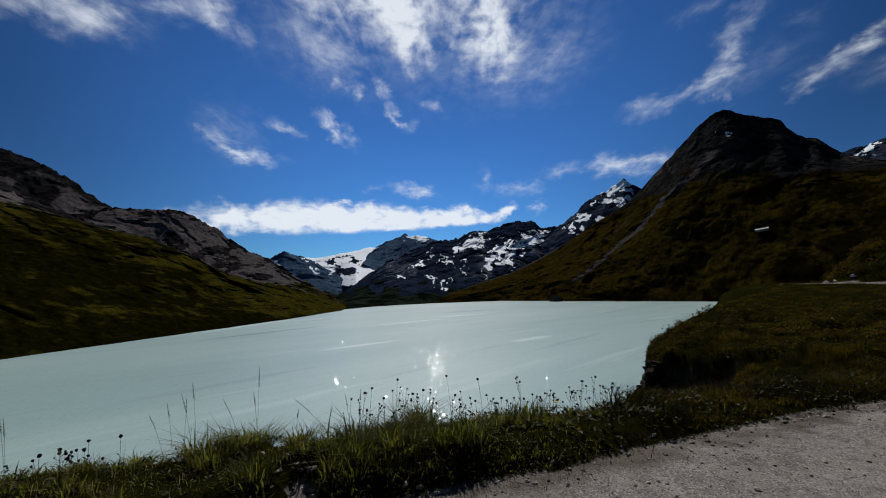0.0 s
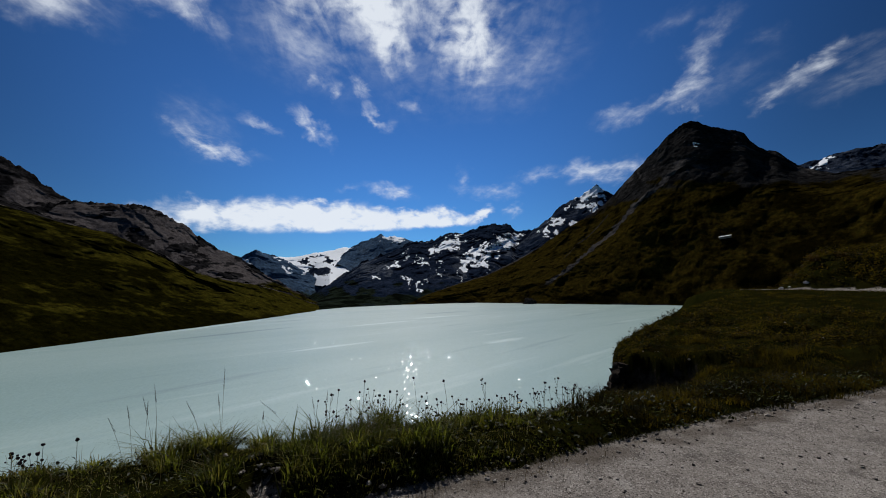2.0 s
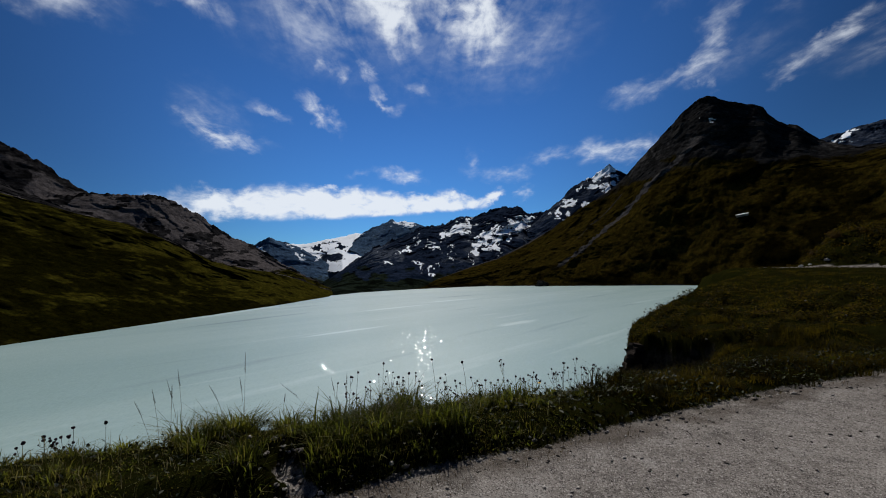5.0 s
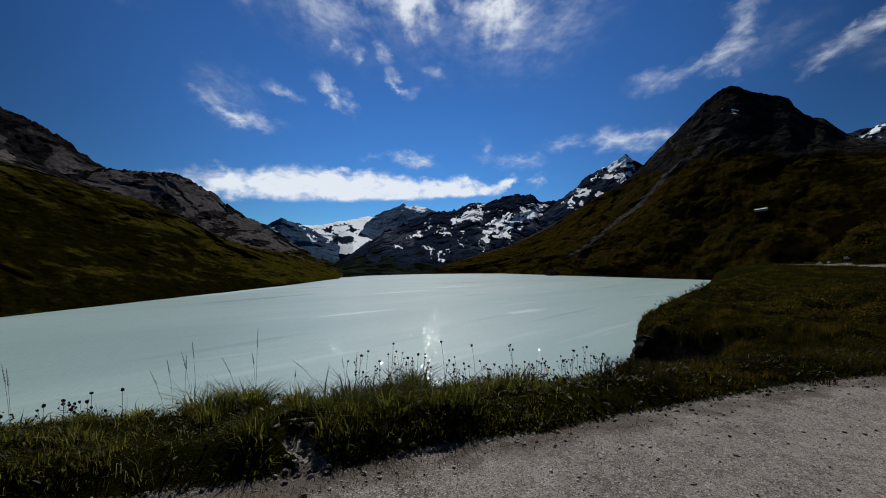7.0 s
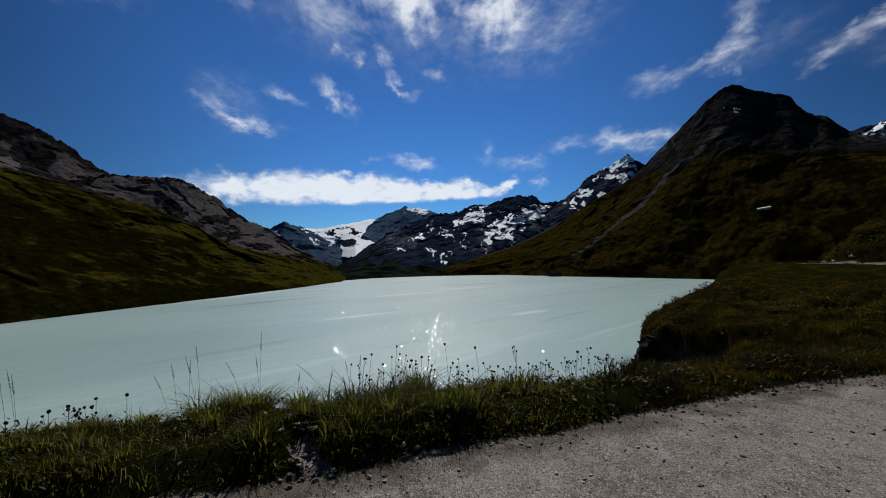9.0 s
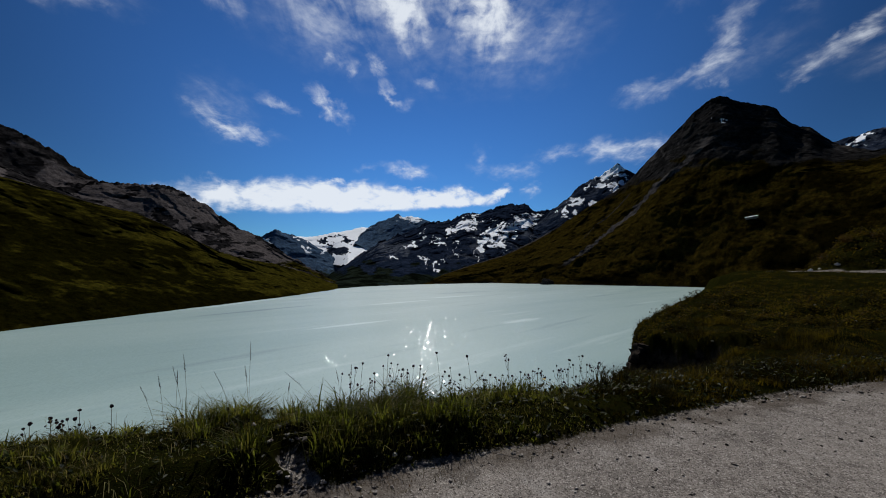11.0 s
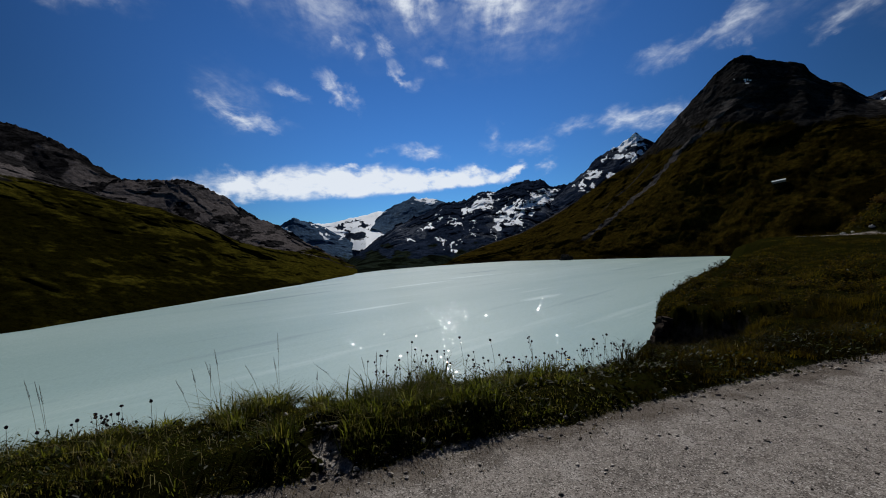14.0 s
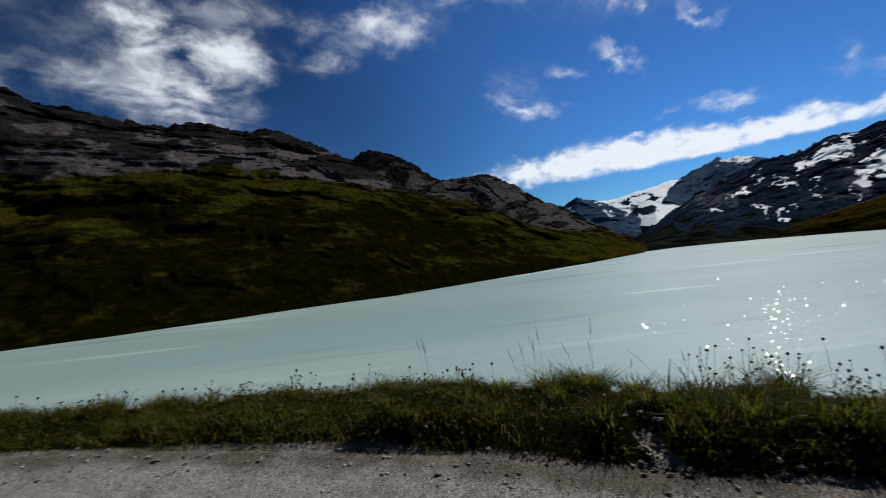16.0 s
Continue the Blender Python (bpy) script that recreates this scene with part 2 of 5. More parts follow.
def terrain_material(name, rock_a, rock_b, grass_a, grass_b, scree, unit, lay=2.4):
    """Mountain ground: rock, scree, turf and snow by the sheet's own cover values. unit: metres of one outcrop."""
    n = Nodes(name)
    coarse, fine = n.noise(1 / unit, 6, 0.6, stretch=(1.0, 1.0, lay)), n.noise(8 / unit, 8, 0.65, stretch=(1.0, 1.0, 0.45))
    grain = n.noise(45 / unit, 4, 0.7)
    mid = n.noise(2.7 / unit, 6, 0.6, stretch=(1.0, 1.0, lay * 0.8))
    both = n.math("ADD", n.math("MULTIPLY", coarse, 0.4), n.math("ADD", n.math("MULTIPLY", mid, 0.35), n.math("MULTIPLY", fine, 0.25)))
    stone = n.mix(n.step(both, 0.41, 0.60), rock_a, rock_b)
    loose = n.mix(n.step(grain, 0.3, 0.7), scree, tuple(v * 0.55 for v in scree))
    turf = n.mix(n.step(fine, 0.32, 0.68), grass_a, grass_b)
    # random dark patches, plus the dimming that left_cover puts into its shrub value
    dark_turf = n.math("ADD", n.attr("shrub"), n.math("ADD", n.math("MULTIPLY", n.math("SUBTRACT", coarse, 0.5), 3.4), n.math("MULTIPLY", n.math("SUBTRACT", mid, 0.5), 1.3)))
    turf = n.mix(n.math("MULTIPLY", n.step(dark_turf, 0.15, 0.8), 0.9), turf, tuple(v * 0.16 for v in grass_b))
    turf = n.mix(n.math("MULTIPLY", n.step(grain, 0.5, 0.8), 0.4), turf, tuple(v * 0.4 for v in grass_a))
    ragged = n.math("MULTIPLY", n.math("SUBTRACT", both, 0.5), 3.2)
    color = n.mix(n.step(n.math("ADD", n.attr("scree"), ragged), 0.25, 0.85), stone, loose)
    color = n.mix(n.step(n.math("ADD", n.attr("grass"), ragged), 0.3, 0.7), color, turf)
    mottle = n.math("ADD", n.math("MULTIPLY", n.noise(5 / unit, 8, 0.68), 0.55), n.math("MULTIPLY", n.noise(22 / unit, 6, 0.7, stretch=(1.0, 1.0, 0.5)), 0.45))
    color = n.times(color, n.math("MULTIPLY_ADD", n.step(mottle, 0.34, 0.66), 1.5, 0.3))
    color = n.mix(n.step(n.math("ADD", n.attr("snow"), n.math("MULTIPLY", ragged, 0.55)), 0.44, 0.58), color, (0.84, 0.89, 0.95))
    n.bump(n.math("ADD", n.math("MULTIPLY", both, 0.5), n.math("MULTIPLY", grain, 0.12)), 0.55, unit * 0.08)
    return n.done(color, 0.95)


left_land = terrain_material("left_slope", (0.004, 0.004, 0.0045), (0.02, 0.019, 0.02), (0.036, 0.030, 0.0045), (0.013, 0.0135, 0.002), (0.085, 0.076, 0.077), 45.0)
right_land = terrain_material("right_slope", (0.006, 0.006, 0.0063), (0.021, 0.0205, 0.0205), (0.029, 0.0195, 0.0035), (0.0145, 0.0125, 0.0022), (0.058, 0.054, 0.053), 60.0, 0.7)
# far ranges: distance haze is mixed into these rock colours as blue
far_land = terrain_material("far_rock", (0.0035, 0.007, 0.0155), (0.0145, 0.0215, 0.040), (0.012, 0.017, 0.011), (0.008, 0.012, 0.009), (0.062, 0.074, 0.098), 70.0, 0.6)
hazy_land = terrain_material("hazy_blue_rock", (0.031, 0.056, 0.098), (0.046, 0.079, 0.13), (0.016, 0.022, 0.016), (0.012, 0.017, 0.013), (0.075, 0.10, 0.13), 150.0, 0.5)


LAKE = -38.4
DARK_LANES = [(-190, 430, 95, 9, 60), (32, 752, 95, 13, 39), (-195, 593, 40, 6, 58)]
PALE_LANES = [(-69, 313, 55, 6, 45), (-53, 527, 95, 9, 47), (-257, 532, 160, 11, 82), (62, 330, 35, 10, 40), (20, 640, 80, 12, 42)]


def water_material():
    n = Nodes("lake_water")

    def drawn(long, wide, turn, detail=5):
        m, tex = n.tree.nodes.new("ShaderNodeMapping"), n.tree.nodes.new("ShaderNodeTexNoise")
        m.vector_type = "TEXTURE"
        m.inputs["Rotation"].default_value, m.inputs["Scale"].default_value = (0, 0, radians(turn)), (long, wide, 1)
        tex.inputs["Scale"].default_value, tex.inputs["Detail"].default_value, tex.inputs["Roughness"].default_value = 1.0, detail, 0.55
        n.link(n.pos, m.inputs[0])
        n.link(m.outputs[0], tex.inputs["Vector"])
        return tex.outputs["Fac"]

    streak = drawn(420, 75, 44)
    color = n.mix(n.step(streak, 0.3, 0.7), (0.235, 0.34, 0.338), (0.29, 0.395, 0.388))
    color = n.mix(n.math("MULTIPLY", n.step(drawn(230, 26, 50, 5), 0.60, 0.72), 0.5), color, (0.13, 0.195, 0.21))      # cat's paws
    color = n.mix(n.math("MULTIPLY", n.step(drawn(190, 20, 46, 5), 0.58, 0.72), 0.45), color, (0.46, 0.57, 0.57))       # drawn-out foam lines
    # wind lanes and slicks lying on the lake: x, y, half length, half width, turn
    def lanes(rows):
        total = 0.0
        for x, y, long, wide, turn in rows:
            m, size = n.tree.nodes.new("ShaderNodeMapping"), n.tree.nodes.new("ShaderNodeVectorMath")
            m.vector_type, size.operation = "TEXTURE", "LENGTH"
            m.inputs["Location"].default_value, m.inputs["Rotation"].default_value, m.inputs["Scale"].default_value = (x, y, LAKE), (0, 0, radians(turn)), (long, wide, 1)
            n.link(n.pos, m.inputs[0])
            n.link(m.outputs[0], size.inputs[0])
            total = n.math("MAXIMUM", total, n.math("SUBTRACT", 1.0, size.outputs["Value"]))
        return n.math("ADD", total, n.math("MULTIPLY", n.math("SUBTRACT", drawn(40, 5, 48, 4), 0.5), 1.2))

    color = n.mix(n.math("MULTIPLY", n.step(lanes(DARK_LANES), 0.1, 0.6), 0.62), color, (0.115, 0.175, 0.19))
    color = n.mix(n.math("MULTIPLY", n.step(lanes(PALE_LANES), 0.1, 0.7), 0.6), color, (0.52, 0.63, 0.63))
    spread, cell = n.tree.nodes.new("ShaderNodeMapping"), n.tree.nodes.new("ShaderNodeTexVoronoi")        # wavelets: mostly flat, a few steep
    spread.inputs["Scale"].default_value, cell.inputs["Scale"].default_value = (2.5, 0.95, 1.0), 1.0

    def vec(op, a, b, c=None):
        m = n.tree.nodes.new("ShaderNodeVectorMath")
        m.operation = op
        for socket, value in zip(m.inputs, (a, b, c)):
            if isinstance(value, tuple):
                socket.default_value = value
            elif value is not None:
                n.link(value, socket)
        return m.outputs[0]

    n.link(n.pos, spread.inputs[0])
    n.link(spread.outputs[0], cell.inputs["Vector"])
    centred = vec("MULTIPLY_ADD", cell.outputs["Color"], (2.0, 2.0, 2.0), (-1.0, -1.0, -1.0))
    squared = vec("MULTIPLY", centred, centred)
    steep = vec("MULTIPLY", squared, centred)
    n.link(vec("NORMALIZE", vec("MULTIPLY_ADD", steep, (0.31, 0.34, 0.0), (0.0, 0.0, 1.0)), None), n.bsdf.inputs["Coat Normal"])
    return n.done(color, 0.42, IOR=1.33, Specular_IOR_Level=0.24, Coat_Weight=0.2, Coat_IOR=1.33, Coat_Roughness=n.math("ADD", n.math("MULTIPLY", streak, 0.04), 0.065))


def gravel_material():
    n = Nodes("gravel")
    broad, mid, fine, dot = n.noise(0.5, 3), n.noise(7, 4, 0.6), n.noise(70, 4, 0.7), n.cells(105, "Color")
    color = n.mix(n.step(fine, 0.25, 0.75), (0.137, 0.123, 0.113), (0.272, 0.249, 0.232))
    color = n.mix(n.math("MULTIPLY", n.step(mid, 0.48, 0.72), 0.55), color, (0.085, 0.074, 0.065))
    color = n.mix(n.math("MULTIPLY", n.step(broad, 0.42, 0.62), 0.45), color, (0.27, 0.25, 0.232))
    worn = n.noise(2.4, 8, 0.72)
    color = n.mix(n.math("MULTIPLY", n.step(worn, 0.50, 0.64), 0.6), color, (0.072, 0.066, 0.061))
    color = n.mix(n.math("MULTIPLY", n.step(worn, 0.46, 0.36), 0.6), color, (0.30, 0.285, 0.27))
    sep, sep_2 = n.tree.nodes.new("ShaderNodeSeparateColor"), n.tree.nodes.new("ShaderNodeSeparateColor")
    n.link(dot, sep.inputs[0])
    n.link(n.cells(38, "Color"), sep_2.inputs[0])
    color = n.mix(n.math("MULTIPLY", n.step(sep.outputs[0], 0.80, 0.92), 0.8), color, (0.38, 0.36, 0.34))
    color = n.mix(n.math("MULTIPLY", n.step(sep.outputs[1], 0.76, 0.9), 0.8), color, (0.04, 0.036, 0.033))
    pebble = n.step(n.cells(38), 0.36, 0.22)
    color = n.mix(n.math("MULTIPLY", n.math("MULTIPLY", n.step(sep_2.outputs[0], 0.84, 0.88), pebble), 0.8), color, (0.42, 0.40, 0.38))
    color = n.mix(n.math("MULTIPLY", n.math("MULTIPLY", n.step(sep_2.outputs[1], 0.84, 0.88), pebble), 0.7), color, (0.04, 0.037, 0.034))
    n.bump(n.math("ADD", fine, n.math("ADD", n.math("MULTIPLY", n.cells(105), 0.8), n.math("MULTIPLY", mid, 0.9))), 0.8, 0.009)
    return color, n


def ground_material():
    """Gravel on the track, turf and soil beside it, by the sheet's cover values."""
    color, n = gravel_material()
    mid, fine = n.noise(1.3, 5, 0.6), n.noise(25, 5, 0.65)
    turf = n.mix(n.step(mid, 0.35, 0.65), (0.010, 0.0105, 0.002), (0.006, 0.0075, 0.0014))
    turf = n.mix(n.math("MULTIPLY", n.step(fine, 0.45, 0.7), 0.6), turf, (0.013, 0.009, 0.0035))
    rag = n.math("MULTIPLY", n.math("SUBTRACT", fine, 0.5), 0.9)
    color = n.mix(n.math("MULTIPLY", n.step(n.math("ADD", n.attr("edge"), n.math("MULTIPLY", n.math("SUBTRACT", mid, 0.5), 2.5)), 0.3, 1.1), 0.65), color, (0.05, 0.039, 0.029))
    color = n.mix(n.step(n.math("ADD", n.attr("grass"), rag), 0.35, 0.65), color, turf)
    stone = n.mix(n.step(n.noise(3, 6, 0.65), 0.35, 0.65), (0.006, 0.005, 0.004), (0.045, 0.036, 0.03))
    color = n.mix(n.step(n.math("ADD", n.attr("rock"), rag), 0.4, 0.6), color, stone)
    return n.done(color, 0.95)


water_mat, ground_mat = water_material(), ground_material()


# ---------------------------------------------------------------- numbers: noise and tables
def hashed(ix, iy, iz, seed):
    h = (ix * 374761393 + iy * 668265263 + iz * 2147483647 + seed * 144665) & 0xFFFFFFFF
    h = ((h ^ (h >> 13)) * 1274126177) & 0xFFFFFFFF
    return ((h ^ (h >> 16)) & 0xFFFF) / 65535.0


def value_noise(x, y, z, seed):
    ix, iy, iz = (np.floor(v).astype(np.int64) for v in (x, y, z))
    fx, fy, fz = x - ix, y - iy, z - iz
    fx, fy, fz = (v * v * v * (v * (v * 6 - 15) + 10) for v in (fx, fy, fz))
    total = 0.0
    for a in (0, 1):
        for b in (0, 1):
            for c in (0, 1):
                w = (fx if a else 1 - fx) * (fy if b else 1 - fy) * (fz if c else 1 - fz)
                total = total + w * hashed(ix + a, iy + b, iz + c, seed)
    return total * 2 - 1


def fbm(x, y, z, seed=0, octaves=5, gain=0.5):
    total, amp, k = 0.0, 1.0, 1.0
    for o in range(octaves):
        total = total + amp * value_noise(x * k + o * 17.3, y * k - o * 9.1, z * k + o * 4.7, seed + o)
        amp, k = amp * gain, k * 2.03
    return total


def ridged(x, y, z, seed=0, octaves=5, gain=0.55):
    total, amp, k = 0.0, 1.0, 1.0
    for o in range(octaves):
        total = total + amp * (1 - 2 * np.abs(value_noise(x * k + o * 11.3, y * k + o * 5.9, z * k, seed + o)))
        amp, k = amp * gain, k * 2.07
    return total


def smooth(x, low, high):
    t = np.clip((x - low) / (high - low), 0, 1)
    return t * t * (3 - 2 * t)


def table(rows, at, column=1):
    return np.interp(at, [r[0] for r in rows], [r[column] for r in rows])


def grid_mesh(name, P, material, closed=False, covers=None):
    """A sheet from a grid of points (rows, columns, 3), with cover values for its material."""
    nr, nc = P.shape[:2]
    me = bpy.data.meshes.new(name)
    me.vertices.add(nr * nc)
    me.vertices.foreach_set("co", P.reshape(-1).astype(np.float32))
    cols = nc if closed else nc - 1
    r, c = np.meshgrid(np.arange(nr - 1), np.arange(cols), indexing="ij")
    c2 = (c + 1) % nc
    quads = np.stack([r * nc + c, r * nc + c2, (r + 1) * nc + c2, (r + 1) * nc + c], -1).reshape(-1, 4)
    me.loops.add(quads.size)
    me.loops.foreach_set("vertex_index", quads.reshape(-1).astype(np.int32))
    me.polygons.add(len(quads))
    me.polygons.foreach_set("loop_start", np.arange(0, quads.size, 4, dtype=np.int32))
    me.polygons.foreach_set("use_smooth", np.ones(len(quads), dtype=bool))
    me.update(calc_edges=True)
    me.validate()
    for key, value in (covers or {}).items():
        me.attributes.new(key, "FLOAT", "POINT").data.foreach_set("value", value.reshape(-1).astype(np.float32))
    me.materials.append(material)
    return new(name, me)


EYE = 1.6


# ---------------------------------------------------------------- the mountains
def mountain(name, label, span, step, rails, counts, relief, unit, jag, material, cover, seed, terrace=0.0, ribs=0.5, crag=0.9, beach=0.0, treads=0.0):
    """A mountainside between lines of equal rank (foot, shoulder, crest, back). Each rail: rows of azimuth, distance, elevation in
    degrees as seen from the track. relief: share of the distance by which gullies cut in; unit: metres of one gully; jag: degrees of roughness of the lines."""
    az = np.arange(span[0], span[1] + step / 2, step)
    D, Z = [], []
    for k, rail in enumerate(rails):
        d, e = table(rail, az), table(rail, az, 2)
        e = e + 0.6 * jag[k] * fbm(az * 0.5, np.full_like(az, 3.7 * k), np.zeros_like(az), seed + 40, 2, 0.5)
        D.append(d)
        Z.append(EYE + d * np.tan(np.radians(e)))
    dist, high, rank = [], [], []
    for k, n in enumerate(counts):
        for i in range(n + (k == len(counts) - 1)):
            f = i / n
            dist.append(D[k] * (1 - f) + D[k + 1] * f)
            high.append(Z[k] * (1 - f) + Z[k + 1] * f)
            rank.append(np.full_like(az, k + f))
    dist, high, rank = np.array(dist), np.array(high), np.array(rank)
    for k in range(len(rails)):                                    # broken edge along each line
        rough_edge = jag[k] * fbm(az * 1.6, np.full_like(az, 3.7 * k), np.zeros_like(az), seed + 60, 6, 0.62)
        high = high + dist * np.radians(rough_edge)[None, :] * np.exp(-((rank - k) / 0.05) ** 2)
    a = np.radians(az)[None, :]
    X, Y = dist * np.sin(a), dist * np.cos(a)
    warp = 0.9 * unit * fbm(X / unit / 1.5, Y / unit / 1.5, high / unit / 1.5, seed + 9, 5)
    along = np.radians(az)[None, :] * D[-2].mean() + warp          # ribs and gullies run down the slope
    cut = ribs * ridged(along / unit / 1.6, rank * 1.8, 0 * dist + seed, seed, 4, 0.5)
    face = dist * np.arctan2(high - EYE, dist)                     # height up the face, as it appears
    cut = cut + crag * fbm((along + 0.6 * face) / unit * 1.1, face / unit * 0.8, 0 * dist + 2, seed + 3, 7, 0.55)
    cut = cut + (0.9 - 0.6 * crag) * fbm((X + warp) / unit, (Y + warp) / unit, high / unit * 0.5, seed + 4, 6, 0.5)
    cut = cut + terrace * fbm(X / unit * 0.8, Y / unit * 0.8, high / unit * 3.5, seed + 5, 5, 0.5)
    cut = cut + treads * fbm((along + 0.5 * face) / unit * 0.55, face / unit * 2.3, 0 * dist + 6, seed + 8, 4, 0.5)   # level treads and steep risers
    lane = ridged((along + 0.35 * warp) / unit * 1.7, rank * 0.8, 0 * dist, seed + 21, 4, 0.6)      # streaks of scree and snow
    scale = 1 + relief * (0.5 - cut) * smooth(rank, 0.0, 0.25)
    P = np.stack([X * scale, Y * scale, EYE + (high - EYE) * scale], -1)
    elev = np.degrees(np.arctan2(high - EYE, dist))
    made = cover(np.broadcast_to(az, dist.shape), elev, rank, cut, lane)
    beach = beach * smooth(LAKE + 4.0 - high, 0, 2.5) * smooth(fbm(along / 40, 0 * dist, 0 * dist, seed + 33, 4), -0.25, 0.45)
    made["grass"], made["scree"] = made["grass"] * (1 - beach), np.maximum(made["scree"], beach)
    covers = {k: np.clip(v, 0, 1) for k, v in made.items()}
    return tagged(grid_mesh(name, P, material, covers=covers), label, "mountain", kind="structure")


def blobs(az, el, rows):
    """Patches: rows of azimuth, elevation, half width, half height, turn in degrees."""
    out = np.zeros_like(az)
    az, el = az + 0.75 * fbm(az * 1.1, el * 1.8, 0 * az, 5, 6, 0.6), el + 0.42 * fbm(az * 1.1, el * 1.8, 0 * az + 7, 6, 6, 0.6)
    for a, e, w, h, turn in rows:
        c, s = math.cos(radians(turn)), math.sin(radians(turn))
        u, v = (az - a) * c + (el - e) * s, (el - e) * c - (az - a) * s
        out = np.maximum(out, 1.15 - 0.65 * np.sqrt((u / w) ** 2 + (v / h) ** 2))
    return np.clip(out, 0, 1)


LEFT_FOOT = [(a, d, math.degrees(math.atan2(LAKE - 0.5 - EYE, d))) for a, d in ((-140, 460), (-100, 425), (-88, 404), (-80, 384), (-69, 379), (-55.4, 397), (-47.6, 410), (-43.7, 432), (-39.3, 460), (-34.2, 503), (-31.4, 535), (-28.4, 566),
                                                                                 (-25.2, 617), (-21.9, 674), (-19.2, 745), (-14.8, 901), (-12.5, 985))]
LEFT_SHOULDER = [(-140, 820, 9.5), (-87, 780, 9.7), (-83, 770, 11.1), (-78.7, 765, 11.0), (-73.4, 755, 12.2), (-65.7, 760, 11.5), (-61, 775, 11.0), (-54, 805, 10.2),
                 (-46.4, 850, 8.8), (-41.9, 870, 7.6), (-37, 890, 6.6), (-34.4, 900, 5.5), (-32.1, 905, 4.3), (-28.5, 915, 2.4), (-24, 930, 1.4), (-20, 960, 0.4), (-17.2, 1000, -0.7), (-12.5, 1120, -2.6)]
LEFT_CREST = [(-140, 1200, 17), (-100, 1150, 19.5), (-86.7, 1150, 18.9), (-84.4, 1150, 18.1), (-81.4, 1140, 17.8), (-78.2, 1140, 17.3), (-74.7, 1140, 16.9), (-73.6, 1140, 16.8), (-72.4, 1140, 17.4),
              (-68.9, 1130, 17.6), (-65.3, 1130, 16.6), (-63.2, 1130, 17.3), (-60.6, 1120, 16.9), (-56.5, 1090, 15.2), (-52.2, 1060, 13.2), (-46.4, 1000, 9.8), (-41.8, 940, 7.8), (-37, 930, 6.7),
              (-34.4, 940, 5.6), (-32.1, 945, 4.4), (-28.5, 955, 2.5), (-24, 970, 1.5), (-20, 1000, 0.5), (-17.2, 1040, -0.6), (-12.5, 1150, -2.6)]


def lowered(rail, far, drop):
    return [(a, d + far, e - drop) for a, d, e in rail]


def left_cover(az, el, rank, cut, lane):
    broad = fbm((az + 0.8 * el) * 0.16, el * 0.5, 0 * az, 201, 5)
    crags = fbm((az - 0.5 * el) * 0.24, el * 0.7, 0 * az, 203, 6, 0.6)
    grass = smooth(1.13 - rank + 0.17 * broad, -0.06, 0.1)
    # pale scree is cut back at the far left to imitate lens vignetting
    scree = (1 - 0.35 * smooth(-az, 62, 80)) * smooth(rank, 0.9, 1.05) * smooth(0.28 - 1.2 * (rank - 1.0) - crags + 0.12 * lane, -0.12, 0.2)
    # shrub mixes heath with painted vignette: darker towards the foot and far left
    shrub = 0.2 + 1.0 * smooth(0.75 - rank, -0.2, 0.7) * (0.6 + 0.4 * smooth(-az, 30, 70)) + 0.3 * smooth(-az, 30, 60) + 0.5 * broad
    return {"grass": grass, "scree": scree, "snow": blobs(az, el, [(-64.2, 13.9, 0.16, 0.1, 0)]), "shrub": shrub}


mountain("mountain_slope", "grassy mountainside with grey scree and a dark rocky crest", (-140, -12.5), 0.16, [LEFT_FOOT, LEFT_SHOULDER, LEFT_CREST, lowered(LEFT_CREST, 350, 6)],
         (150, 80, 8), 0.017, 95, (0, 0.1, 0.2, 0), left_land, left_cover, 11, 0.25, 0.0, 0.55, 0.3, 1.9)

BUMP_CREST = [(-62, 1500, 11), (-56, 1500, 12.4), (-52.2, 1500, 13.3), (-51, 1500, 13.9), (-49.8, 1500, 14.3), (-48, 1500, 14.2), (-46, 1490, 13.3), (-44.1, 1480, 12.4), (-42.3, 1470, 11.0), (-39.8, 1450, 9.6), (-36, 1450, 7.5)]
mountain("mountain_peak", "dark rocky peak behind the grassy mountainside", (-62, -36), 0.12, [[(-62, 1150, 4), (-36, 1150, 3)], BUMP_CREST, lowered(BUMP_CREST, 300, 5)], (60, 6), 0.008, 120, (0, 0.22, 0),
         left_land, lambda az, el, rank, cut, lane: {"grass": 0 * az, "scree": 0.8 * smooth(fbm(az * 0.35, el * 0.8, 0 * az, 207, 5) + 0.1 * (az + 49) - 0.1, -0.1, 0.25) * smooth(1 - rank, 0.02, 0.2), "snow": 0 * az}, 23)

KNOLL_FOOT = [(-46, 1000, 3), (-30, 1000, 0), (-24, 1000, -1), (-12.5, 1120, -2.7)]
KNOLL_CREST = [(-46, 1350, 8.6), (-42, 1350, 9.2), (-39.8, 1350, 9.7), (-37.9, 1350, 9.9), (-36.1, 1340, 9.8), (-34.8, 1330, 10.15), (-33.9, 1320, 9.96), (-32.2, 1310, 9.4), (-30.1, 1300, 8.1), (-28.6, 1290, 6.9), (-26.7, 1280, 5.6),
               (-24.1, 1270, 4.4), (-20.6, 1250, 2.2), (-18.1, 1240, 0.8), (-14.8, 1220, -1.2), (-13.4, 1210, -2.3), (-12.5, 1200, -2.9)]


